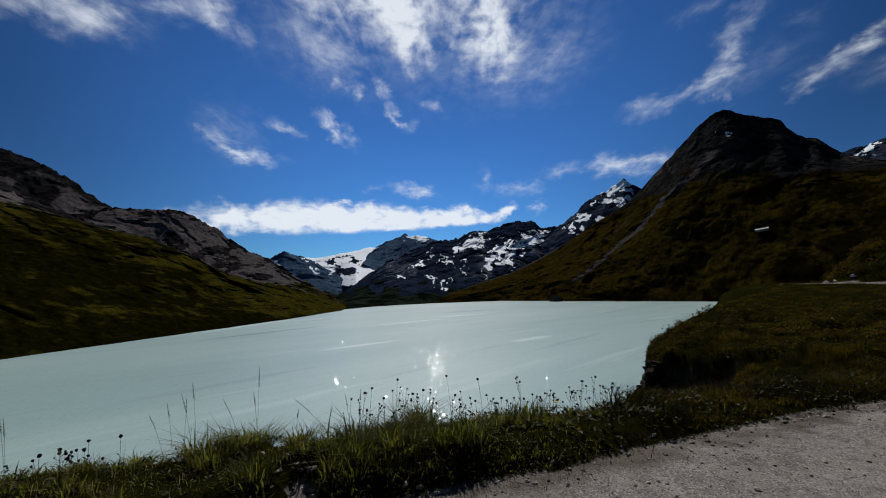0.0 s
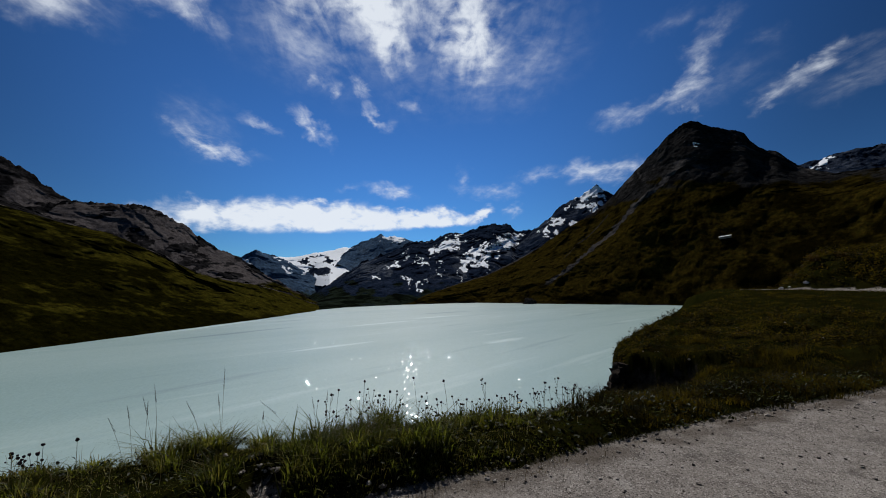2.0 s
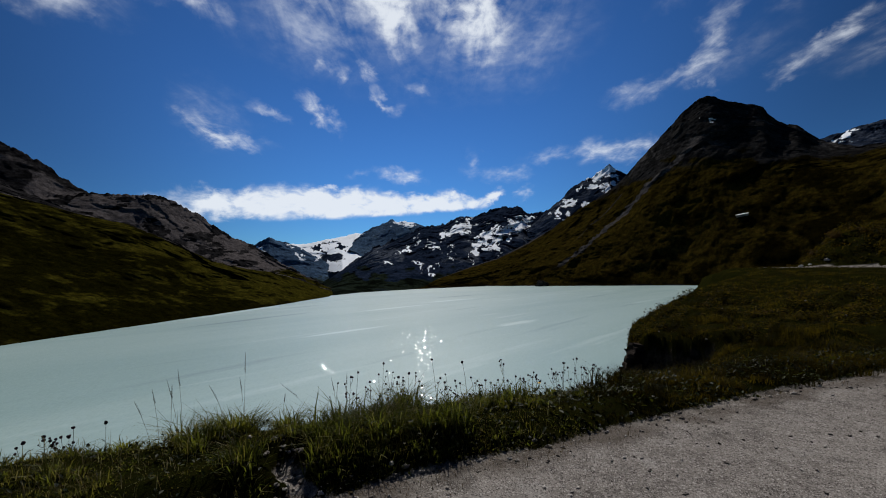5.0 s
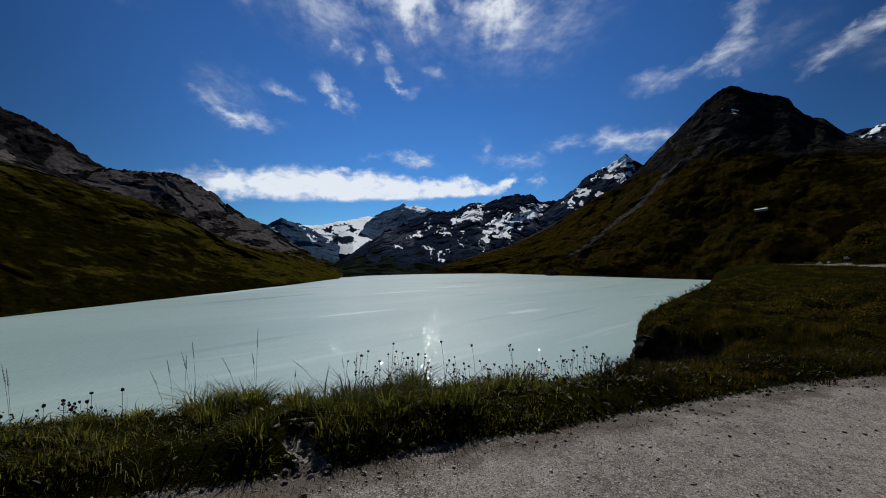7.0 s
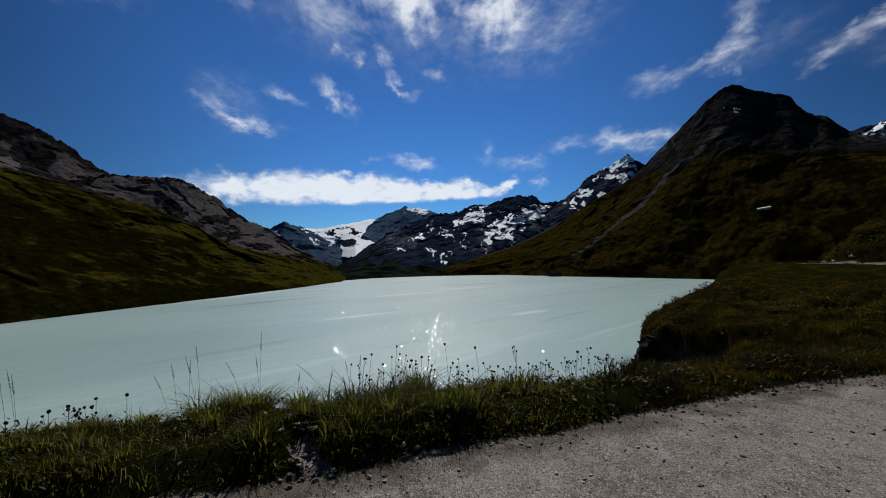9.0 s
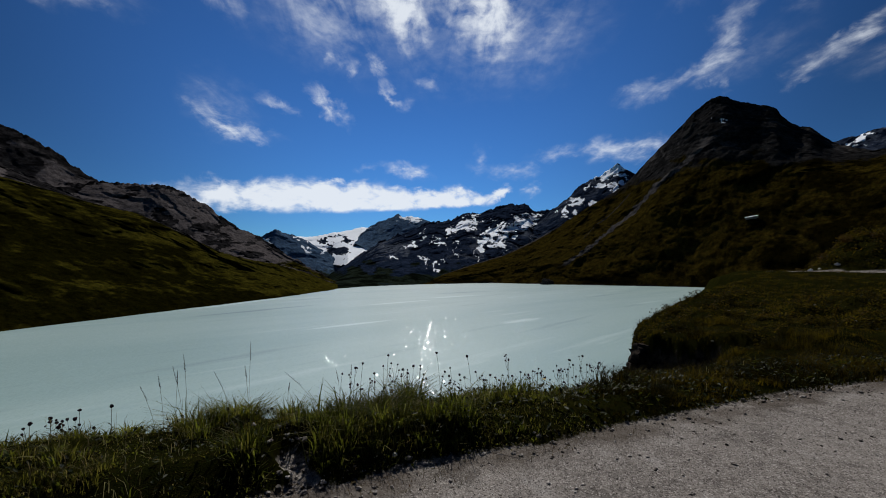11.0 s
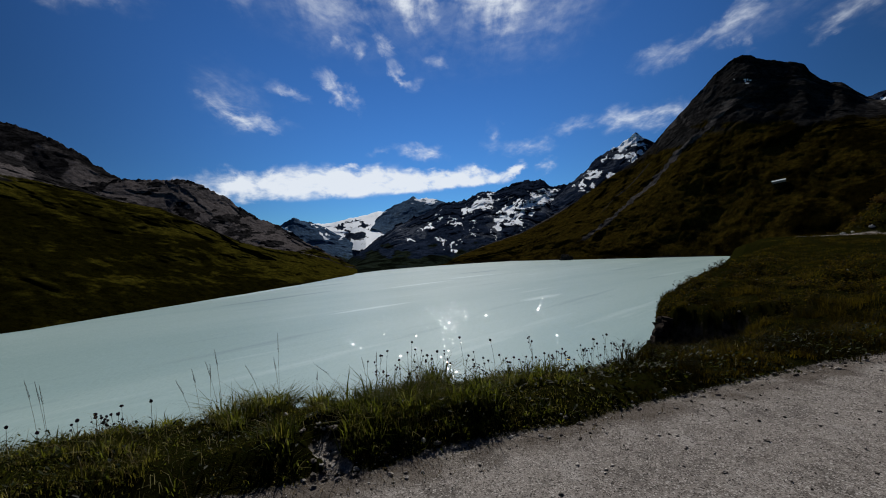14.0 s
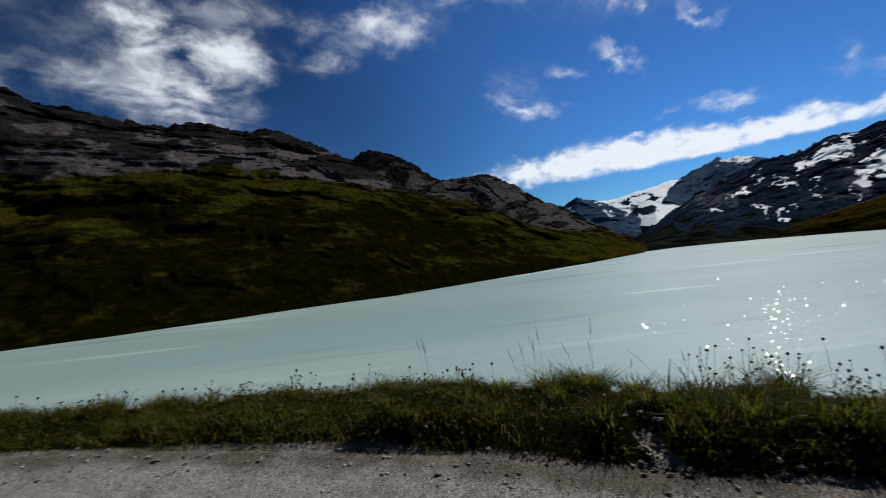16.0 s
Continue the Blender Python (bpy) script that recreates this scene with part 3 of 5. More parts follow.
def knoll_cover(az, el, rank, cut, lane):
    crags = fbm((az - 0.6 * el) * 0.42, el * 1.1, 0 * az, 211, 6, 0.6)
    belt = np.exp(-((rank - 0.42 - 0.10 * fbm(az * 0.5, 0 * az, 0 * az, 213, 3)) / 0.10) ** 2)
    scree = smooth(0.25 - 1.3 * crags - 0.6 * belt - 0.25 * smooth(rank, 0.8, 0.95), -0.1, 0.14) * smooth(-16 - az, -2, 4)
    grass = 0.9 * smooth(az + 1.5 * crags, -25, -18) * smooth(1 - rank, -0.1, 0.3)
    return {"grass": grass, "scree": scree, "snow": 0 * az, "shrub": 0.3 + 0.6 * crags}


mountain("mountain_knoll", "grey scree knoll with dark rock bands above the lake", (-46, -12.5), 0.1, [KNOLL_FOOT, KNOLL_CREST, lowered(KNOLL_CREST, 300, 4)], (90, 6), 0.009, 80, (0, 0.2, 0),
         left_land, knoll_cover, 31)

# the far ranges: a glacier basin between rock peaks
ICE_CREST = [(-30, 4400, 3), (-24.1, 4400, 4.0), (-20.7, 4400, 4.6), (-18.2, 4400, 4.55), (-16.5, 4400, 4.8), (-14.9, 4400, 5.2), (-13, 4400, 5.5), (-11.2, 4400, 6.0), (-9, 4400, 5.6), (-4, 4400, 5.0)]
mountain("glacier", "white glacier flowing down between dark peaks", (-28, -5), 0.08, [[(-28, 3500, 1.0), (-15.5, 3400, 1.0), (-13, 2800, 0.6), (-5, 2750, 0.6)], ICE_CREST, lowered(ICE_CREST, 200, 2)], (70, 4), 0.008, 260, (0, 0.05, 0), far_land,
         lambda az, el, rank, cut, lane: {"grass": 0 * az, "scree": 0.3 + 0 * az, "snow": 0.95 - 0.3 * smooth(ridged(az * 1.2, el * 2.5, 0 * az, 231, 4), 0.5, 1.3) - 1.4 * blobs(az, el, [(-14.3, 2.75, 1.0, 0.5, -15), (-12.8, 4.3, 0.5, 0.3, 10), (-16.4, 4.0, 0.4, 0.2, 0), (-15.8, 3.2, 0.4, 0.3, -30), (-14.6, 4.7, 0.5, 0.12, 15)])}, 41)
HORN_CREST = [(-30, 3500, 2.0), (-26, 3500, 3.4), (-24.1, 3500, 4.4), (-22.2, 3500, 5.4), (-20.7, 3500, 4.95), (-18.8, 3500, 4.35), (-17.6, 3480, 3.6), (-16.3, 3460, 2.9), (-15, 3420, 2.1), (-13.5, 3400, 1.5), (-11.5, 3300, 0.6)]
mountain("mountain_horn", "rock peak tinted haze-blue, with small snow patches", (-30, -11.5), 0.08, [[(-30, 2800, -2.5), (-11.5, 2800, -2.5)], HORN_CREST, lowered(HORN_CREST, 200, 2)], (70, 5), 0.008, 220, (0, 0.1, 0), hazy_land,
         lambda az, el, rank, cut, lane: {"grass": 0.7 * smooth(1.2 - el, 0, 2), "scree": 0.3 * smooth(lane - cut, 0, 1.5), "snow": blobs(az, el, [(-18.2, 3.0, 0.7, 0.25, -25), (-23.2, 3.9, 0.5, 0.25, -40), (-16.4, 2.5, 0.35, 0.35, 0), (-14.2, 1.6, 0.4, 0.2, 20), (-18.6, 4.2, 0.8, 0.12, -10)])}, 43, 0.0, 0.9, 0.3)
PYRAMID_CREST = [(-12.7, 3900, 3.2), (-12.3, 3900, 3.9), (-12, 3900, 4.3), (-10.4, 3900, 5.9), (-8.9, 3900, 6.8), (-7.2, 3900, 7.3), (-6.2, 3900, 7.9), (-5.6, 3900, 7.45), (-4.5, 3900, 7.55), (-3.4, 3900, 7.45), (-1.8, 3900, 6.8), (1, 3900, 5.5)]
mountain("mountain_pyramid", "haze-blue pyramid peak with a snow cap on one shoulder", (-12.7, 1), 0.07, [[(-12.7, 3500, 3.15), (-12.0, 3450, 3.7), (-11, 3350, 3.3), (-10.2, 3250, 2.7), (-9, 3100, 1.6), (1, 3000, 1.0)], PYRAMID_CREST, lowered(PYRAMID_CREST, 200, 2)], (70, 5), 0.008, 240, (0, 0.09, 0), hazy_land,
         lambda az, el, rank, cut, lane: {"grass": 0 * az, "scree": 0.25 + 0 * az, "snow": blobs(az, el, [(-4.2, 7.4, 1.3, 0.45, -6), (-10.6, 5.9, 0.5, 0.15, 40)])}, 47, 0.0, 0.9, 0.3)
WALL_CREST = [(-17, 2300, -1.6), (-15.6, 2300, -0.7), (-14.5, 2300, 0.1), (-13.4, 2300, 0.9), (-11.2, 2350, 2.3), (-8.9, 2400, 3.8), (-6.2, 2450, 4.9), (-3.8, 2500, 6.0), (-1.8, 2500, 6.85), (-0.7, 2500, 6.85), (0.9, 2500, 7.0), (2.9, 2500, 7.8), (5.2, 2500, 7.9), (6.8, 2500, 8.5),
              (8.3, 2500, 9.0), (9.6, 2500, 9.15), (10.6, 2500, 8.75), (11.8, 2500, 8.8), (12.5, 2500, 8.0), (14.4, 2500, 7.9), (17, 2500, 7.2), (22, 2500, 6)]
WALL_SNOW = [(3.0, 6.2, 1.6, 0.55, 15), (1.0, 5.2, 0.8, 0.35, 20), (6.6, 4.8, 1.3, 0.8, 45), (8.2, 5.7, 0.5, 0.8, -10), (11.2, 6.6, 2.3, 0.6, 12), (9.5, 5.6, 1.2, 0.3, 20), (0.0, 3.4, 0.7, 0.25, -30), (-2.5, 1.2, 0.25, 1.0, 15), (-1.0, 0.6, 0.3, 0.8, -20),
             (-7.0, 2.0, 0.5, 0.18, 10), (5.2, 3.2, 0.6, 0.3, 30), (13.2, 7.7, 0.7, 0.15, 0), (1.8, 3.9, 0.6, 0.2, 10), (-4.5, 3.4, 0.8, 0.2, 25), (4.2, 7.0, 0.3, 0.4, 0), (4.7, 1.7, 0.15, 0.8, 25), (1.6, 2.8, 0.1, 0.8, -25), (7.4, 3.4, 0.5, 0.9, 50), (9.0, 4.6, 0.9, 0.5, 30), (-3.0, 4.6, 0.12, 0.8, -15), (-1.2, 4.4, 0.1, 0.7, 10)]
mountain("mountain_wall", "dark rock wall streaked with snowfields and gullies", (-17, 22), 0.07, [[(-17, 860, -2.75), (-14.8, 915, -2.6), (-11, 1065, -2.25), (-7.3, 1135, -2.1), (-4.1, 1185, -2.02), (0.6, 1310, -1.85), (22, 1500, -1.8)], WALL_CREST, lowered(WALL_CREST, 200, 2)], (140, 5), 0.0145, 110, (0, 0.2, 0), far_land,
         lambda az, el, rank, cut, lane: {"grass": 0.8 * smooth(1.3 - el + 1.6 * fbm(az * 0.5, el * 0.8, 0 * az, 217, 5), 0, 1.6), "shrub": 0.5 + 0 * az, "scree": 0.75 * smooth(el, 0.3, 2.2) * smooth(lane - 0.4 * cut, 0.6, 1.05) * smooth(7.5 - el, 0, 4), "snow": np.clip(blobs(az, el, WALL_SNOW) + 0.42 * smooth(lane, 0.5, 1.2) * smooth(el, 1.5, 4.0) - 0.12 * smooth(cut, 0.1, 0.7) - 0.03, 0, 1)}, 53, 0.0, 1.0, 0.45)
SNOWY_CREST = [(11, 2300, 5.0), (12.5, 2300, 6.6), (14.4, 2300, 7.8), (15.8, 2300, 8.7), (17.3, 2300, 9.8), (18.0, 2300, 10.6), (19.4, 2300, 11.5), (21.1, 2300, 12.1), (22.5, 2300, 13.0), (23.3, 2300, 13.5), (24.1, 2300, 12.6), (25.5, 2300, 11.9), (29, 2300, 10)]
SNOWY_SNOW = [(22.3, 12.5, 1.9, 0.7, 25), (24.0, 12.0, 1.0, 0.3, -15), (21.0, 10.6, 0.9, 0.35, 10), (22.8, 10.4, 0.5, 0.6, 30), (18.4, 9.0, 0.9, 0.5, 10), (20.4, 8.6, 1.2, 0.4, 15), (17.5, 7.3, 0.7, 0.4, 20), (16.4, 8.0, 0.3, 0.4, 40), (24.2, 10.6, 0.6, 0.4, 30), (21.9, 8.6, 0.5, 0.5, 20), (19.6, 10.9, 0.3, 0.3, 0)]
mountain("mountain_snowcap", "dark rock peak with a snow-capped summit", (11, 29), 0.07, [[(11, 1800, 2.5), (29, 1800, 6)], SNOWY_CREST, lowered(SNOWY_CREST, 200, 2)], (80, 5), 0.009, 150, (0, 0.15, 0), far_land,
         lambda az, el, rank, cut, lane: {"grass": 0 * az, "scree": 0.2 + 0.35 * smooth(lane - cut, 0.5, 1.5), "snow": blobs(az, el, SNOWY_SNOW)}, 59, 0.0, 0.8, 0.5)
RIGHT_FOOT = [(-5, 1165, -2.2), (-3.4, 1165, -2.2), (2, 1260, -2.0), (6.8, 1300, -2.0), (13.6, 1200, -2.15), (14.2, 1180, -2.2), (22.7, 1115, -2.3), (31.3, 1075, -2.4), (38, 1000, -2.6), (75, 800, -3)]
RIGHT_MID = [(-5, 1190, -2.2), (0.6, 1300, -1.2), (8.3, 1400, 0.4), (15.8, 1330, 2.4), (22.7, 1300, 4.4), (28, 1300, 7.6), (34.7, 1330, 10.2), (39.7, 1330, 10.2), (46, 1250, 8.8), (75, 1000, 12)]
RIGHT_CREST = [(-5, 1250, -2.2), (-3.4, 1260, -1.8), (0.6, 1420, -0.3), (5.2, 1500, 1.15), (8.3, 1540, 2.1), (12.1, 1560, 3.8), (15.8, 1580, 5.8), (19.4, 1600, 8.1), (22.8, 1620, 9.9), (25.5, 1640, 12.0), (26.0, 1642, 12.6), (27.4, 1650, 14.1), (28.8, 1660, 15.3), (29.8, 1665, 16.3), (30.9, 1670, 17.3),
               (31.8, 1675, 18.2), (32.8, 1680, 18.85), (33.7, 1680, 19.4), (34.6, 1680, 19.45), (35.2, 1680, 19.3), (35.8, 1680, 18.8), (37.3, 1680, 18.05), (38.8, 1675, 17.4), (39.6, 1670, 16.9), (40.0, 1665, 16.1), (40.7, 1660, 15.3), (41.4, 1650, 14.75), (42.2, 1640, 14.5), (42.6, 1630, 14.1),
               (43.1, 1610, 13.4), (43.8, 1590, 12.7), (44.6, 1560, 12.1), (46.5, 1500, 11.3), (52, 1400, 11), (75, 1200, 15)]


def right_cover(az, el, rank, cut, lane):
    line = np.interp(az, (0, 8, 15, 22, 27.9, 30.8, 34.1, 36.2, 39.6, 41.9, 46.5, 60), (2.0, 3.8, 6.6, 9.4, 11.6, 12.6, 12.4, 12.0, 11.6, 11.2, 10.6, 12))
    grass = smooth(line - el + 1.1 * fbm(az * 0.4, el * 0.6, 0 * az, 221, 5), -1.5, 1.3)
    where = np.interp(el, (-0.45, 2.1, 5.2, 7.8, 10.6, 12.4, 14.3, 16.0), (14.8, 18.6, 22.3, 25.3, 28.1, 30.6, 32.9, 33.8))
    gully = smooth(0.62 - np.abs(az - where + 0.3 * cut) + 0.25 * fbm(az * 2, el * 2, 0 * az, 223, 4), 0, 0.5) * smooth(el, -1.5, 2.5) * smooth(15.9 - el, 0, 1.5)
    second = smooth(0.22 - np.abs(az - where + 2.3 + 0.3 * cut), 0, 0.25) * smooth(el, 2.5, 5) * smooth(11 - el, 0, 2)
    gully = np.maximum(gully, 0.75 * second)
    upper = 0.7 * smooth(lane - cut, 0.3, 1.4) * smooth(el - line, -0.5, 1.5)
    rim = 0.8 * smooth(rank, 1.84, 1.97) * smooth(20 - az, 0, 8)
    snow = blobs(az, el, [(34.6, 16.95, 0.28, 0.11, 10), (34.0, 17.15, 0.12, 0.07, 0)])
    # shrub here only sets darker turf: foot, ribs, upper face, beyond azimuth 36
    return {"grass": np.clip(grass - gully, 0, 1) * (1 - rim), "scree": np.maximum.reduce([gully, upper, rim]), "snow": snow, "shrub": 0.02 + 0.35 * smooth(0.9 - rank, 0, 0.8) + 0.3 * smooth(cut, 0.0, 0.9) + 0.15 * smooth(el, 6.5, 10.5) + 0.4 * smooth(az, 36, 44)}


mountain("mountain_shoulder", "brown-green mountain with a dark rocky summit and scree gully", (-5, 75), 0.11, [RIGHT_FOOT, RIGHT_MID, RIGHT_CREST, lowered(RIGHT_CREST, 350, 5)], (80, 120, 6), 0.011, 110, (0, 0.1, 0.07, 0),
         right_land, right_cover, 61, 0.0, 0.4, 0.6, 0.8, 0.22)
FAR_RIGHT = [(40, 2600, 11), (43.8, 2600, 12.5), (44.8, 2600, 12.8), (46.6, 2600, 13.1), (48.5, 2600, 13.4), (52, 2600, 13), (58, 2600, 11)]
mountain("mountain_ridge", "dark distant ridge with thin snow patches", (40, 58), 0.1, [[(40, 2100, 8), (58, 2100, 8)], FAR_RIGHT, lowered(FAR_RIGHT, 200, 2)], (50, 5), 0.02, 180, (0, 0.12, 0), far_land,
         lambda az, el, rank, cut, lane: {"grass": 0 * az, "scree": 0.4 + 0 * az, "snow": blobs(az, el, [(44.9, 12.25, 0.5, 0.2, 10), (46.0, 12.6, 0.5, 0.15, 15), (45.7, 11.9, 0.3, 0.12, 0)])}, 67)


# ---------------------------------------------------------------- the lake
def lake():
    xs = np.linspace(-700, 900, 40)
    ys = np.linspace(-500, 1700, 50)
    X, Y = np.meshgrid(xs, ys)
    ob = grid_mesh("lake", np.stack([X, Y, np.full_like(X, LAKE)], -1), water_mat)
    ob.name = "water"
    return tagged(ob, "milky turquoise glacial lake with sun glitter", "lake", kind="structure")


lake()

# ---------------------------------------------------------------- the track and the ground beside it
# lake-side edge of the track: x, y, height
TRACK = [(-160, -110, -0.5), (-60, -45, -0.3), (-14, -5.4, 0), (-6.75, 0.0, 0), (-5.04, 1.09, 0), (-3.56, 2.04, 0), (-1.0, 3.03, 0), (0.2, 3.55, 0), (2.3, 4.44, 0), (4.3, 5.26, 0), (6.1, 5.86, 0),
         (10, 7.2, 0.05), (16, 9.4, 0.2), (24, 13, 0.4), (33, 19, 0.6), (40, 27, 0.8), (44, 35, 0.95), (44.3, 42, 1.1), (40.0, 48.5, 1.3), (39.0, 54, 1.3), (44, 62, 0.7), (58, 72, -1), (80, 92, -4), (140, 150, -8), (300, 290, -16)]
TRACK_WIDTH = 3.3
# the outer edge of the turf, where it breaks off towards the lake
BRINK = [(-160, -106, -0.5), (-60, -42.6, -0.3), (-14.6, -4.25, 0), (-7.5, 0.85, 0), (-5.7, 2.4, 0), (-4.2, 3.35, 0), (-1.6, 4.45, 0), (-0.3, 4.9, 0), (1.6, 5.6, -0.05), (2.7, 6.5, -0.25), (3.5, 8.2, -0.5), (4.6, 9.8, -1.05), (5.8, 12, -1.7),
         (7.5, 15.5, -2.9), (9.6, 19.5, -4.3), (9.9, 21.2, -4.0), (10.3, 22.5, -2.4), (11.0, 24.2, -2.05), (12.8, 27.1, -1.8), (17.4, 31.5, -1.05), (21.5, 33.7, -0.1), (27.5, 39.3, 0.25), (32.5, 43.2, 0.75), (35.8, 46, 1.05), (36.3, 54, 0.8), (41, 64, 0.0), (54, 75, -1.7), (76, 95, -4.5), (136, 153, -8.5), (296, 294, -17)]
HOLLOW = [(7.0, 13.0, -2.1), (8.4, 16, -2.9), (9.0, 18, -3.2), (12.2, 17.3, -1.9), (15, 17.5, -1.2), (11.2, 21.8, -1.7), (12.2, 20.2, -1.5), (13.2, 18.8, -1.45), (14, 21, -1.3), (12.5, 23, -1.5), (17, 24, -0.9), (20, 31, -0.5), (27, 37, 0.3), (24, 24, -0.2), (18, 14, -0.5),
          (10, 10, -0.7), (8.5, 11, -1.15), (33, 36, 0.6)]


def dense(line, step=0.7):
    out = []
    for p, q in zip(line, line[1:]):
        n = max(1, int(math.dist(p[:2], q[:2]) / step)) if max(abs(v) for v in (*p[:2], *q[:2])) < 70 else 8
        out += [tuple(a + (b - a) * i / n for a, b in zip(p, q)) for i in range(n)]
    out = np.array(out + [line[-1]], float)
    for _ in range(2):
        out[1:-1] = (out[:-2] + 2 * out[1:-1] + out[2:]) / 4
    return out


TRACK_LINE, BRINK_LINE = dense(TRACK), dense(BRINK)


def beside(line, x, y):
    """Signed distance from a line (positive on its left) and the line's height there."""
    best, sign, high = np.full(x.shape, 1e9), np.ones(x.shape), np.zeros(x.shape)
    for (ax, ay, az_), (bx, by, bz) in zip(line[:-1], line[1:]):
        dx, dy = bx - ax, by - ay
        f = np.clip(((x - ax) * dx + (y - ay) * dy) / (dx * dx + dy * dy), 0, 1)
        d = np.hypot(x - ax - f * dx, y - ay - f * dy)
        near = d < best
        best = np.where(near, d, best)
        sign = np.where(near, np.sign(dx * (y - ay) - dy * (x - ax)), sign)
        high = np.where(near, az_ + f * (bz - az_), high)
    return best * sign, high


def step_down(x, y):
    """Distance behind the headland's turf step, and the way along it."""
    lip = (x - 10.2) * 0.862 + (y - 22.0) * 0.507 + 0.35 * fbm(x * 0.9, y * 0.9, 0 * x, 77, 4)
    return lip, (x - 10.2) * 0.507 - (y - 22.0) * 0.862


def lie(x, y):
    """Height of the ground, and its cover (grass, rock)."""
    t, tz = beside(TRACK_LINE, x, y)
    b, bz = beside(BRINK_LINE, x, y)
    near = fbm(x * 0.9, y * 0.9, 0 * x, 71, 5)
    wide = fbm(x * 0.12, y * 0.12, 0 * x, 73, 4)
    # turf between the track and the brink
    wt, wb = 1 / np.maximum(np.abs(t), 0.15) ** 3, 1 / np.maximum(np.abs(b), 0.15) ** 3
    top, total = wt * tz + wb * bz, wt + wb
    for hx, hy, hz in HOLLOW:
        w = 1.5 / np.maximum((x - hx) ** 2 + (y - hy) ** 2, 0.2) ** 1.5
        top, total = top + w * hz, total + w
    turf = top / total
    run = np.hypot((x + 1.14 + 0.30 * (y - 3.25)) / 0.15, (y - 3.25) / 0.46) + 0.55 * fbm(x * 6, y * 6, 0 * x, 99, 3)
    bank = (0.23 - 0.15 * smooth(-x, 2.6, 4.8) - 0.05 * smooth(-x, 4.8, 6.5) - 0.05 * smooth(x, -1.6, -0.8) - 0.08 * smooth(x, 0.4, 1.8)) * (1 - 0.85 * smooth(x, 4, 8)) * smooth(t, 0.0, 0.45) * smooth(-b, -0.3, 0.4) * (0.3 + 0.7 * smooth(-b - t, -3.5, -1.0)) * (1 - 0.75 * smooth(1.4 - run, 0, 0.8)) * (1 - 0.2 * np.exp(-((x + 1.62) / 0.18) ** 2) * smooth(y, 3.9, 4.2))
    turf = turf + bank + 0.05 * near + 0.25 * wide * smooth(-b, 0.5, 4) * smooth(t, 2, 6)
    # the shaded bank below the headland
    lip, along = step_down(x, y)
    turf = turf - 2.4 * smooth(-lip, -0.15, 0.4) * np.exp(-np.maximum(-lip, 0) / 3.2) * smooth(5.8 - along, 0, 3.0) * smooth(along, -4, -1)
    turf = turf + (0.24 * fbm(x * 0.45, y * 0.45, 0 * x, 74, 4) + 0.10 * fbm(x * 1.3, y * 1.3, 0 * x, 76, 3)) * smooth(t, 0.8, 3) * smooth(x, 2, 5) * smooth(44 - np.hypot(x, y), 0, 12) * smooth(-b, 0, 1.5)
    turf = turf - 0.03 * smooth(1.25 - run, 0, 1)
    drop = bz - (1.15 + 5.0 * np.exp(-((x - 11.0) ** 2 + (y - 26.0) ** 2) / 80)) * b - 0.6 * smooth(b, 0, 0.8) + 0.5 * fbm(x * 0.25, y * 0.25, 0 * x, 79, 5) * smooth(b, 0.2, 3)
    land = np.where(b > 0, np.minimum(turf, drop), turf)
    road = tz + 0.012 * near + 0.02 * np.cos(np.clip(-t / TRACK_WIDTH, 0, 1) * 6.28)
    up = np.maximum(-TRACK_WIDTH - t, 0)
    up = up * (1 - (1 - smooth(x / np.maximum(y, 1), 0.86, 1.0)) * smooth(y, 44, 52))
    hill = tz + 0.72 * np.minimum(up, 6) + 0.24 * np.maximum(up - 6, 0) + (0.3 * near + 1.8 * wide) * smooth(up, 0, 8)
    z = np.where(t > 0, land, np.where(t > -TRACK_WIDTH, road, hill))
    z = np.maximum(z, LAKE - 4)
    grass = np.maximum(smooth(t + 0.12 * near, -0.02, 0.25), smooth(-TRACK_WIDTH - t + 0.3 * near, 0, 0.6))
    grass = np.maximum(grass, smooth(np.hypot(x, y), 66, 70)) * (1 - 0.9 * smooth(1.2 - run, 0, 0.6))
    rock = np.maximum(smooth(b, 0.3, 1.2) * (1 - smooth(x, 16, 24)), smooth(1.0 - np.hypot((x - 10.0) / 0.9, (y - 21.8) / 0.9), 0, 0.5))
    rock = np.maximum(rock, 0.5 * smooth(1.2 - run, 0, 0.5) * smooth(t, 0.5, 0.8))
    # shade on the turf step's face, painted as near-black rock cover
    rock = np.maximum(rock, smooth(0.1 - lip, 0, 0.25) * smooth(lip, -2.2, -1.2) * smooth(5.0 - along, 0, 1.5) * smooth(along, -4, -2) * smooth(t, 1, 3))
    edge = np.exp(-((t + 0.10) / 0.27) ** 2) + 0.8 * smooth(1.6 - run, 0, 0.3) * smooth(run, 0.7, 1.2) * (t > 0)
    return z, grass, rock, edge


def ground():
    az = np.radians(np.concatenate([np.arange(-108, 76, 0.33), np.arange(76, 252, 3.0)]))
    rad = np.concatenate([[0.0005], np.geomspace(0.5, 2.2, 24)[:-1], np.geomspace(2.2, 9, 150)[:-1], np.geomspace(9, 70, 150)[:-1], np.geomspace(70, 420, 40)])
    A, R = np.meshgrid(az, rad)
    X, Y = 0.45 + R * np.sin(A), -0.7 + R * np.cos(A)
    Z, grass, rock, edge = lie(X, Y)
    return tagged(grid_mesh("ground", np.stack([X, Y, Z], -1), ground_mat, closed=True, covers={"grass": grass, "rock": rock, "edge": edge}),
                  "gravel mountain track with a grassy verge above the lake", "ground", kind="structure")


ground()


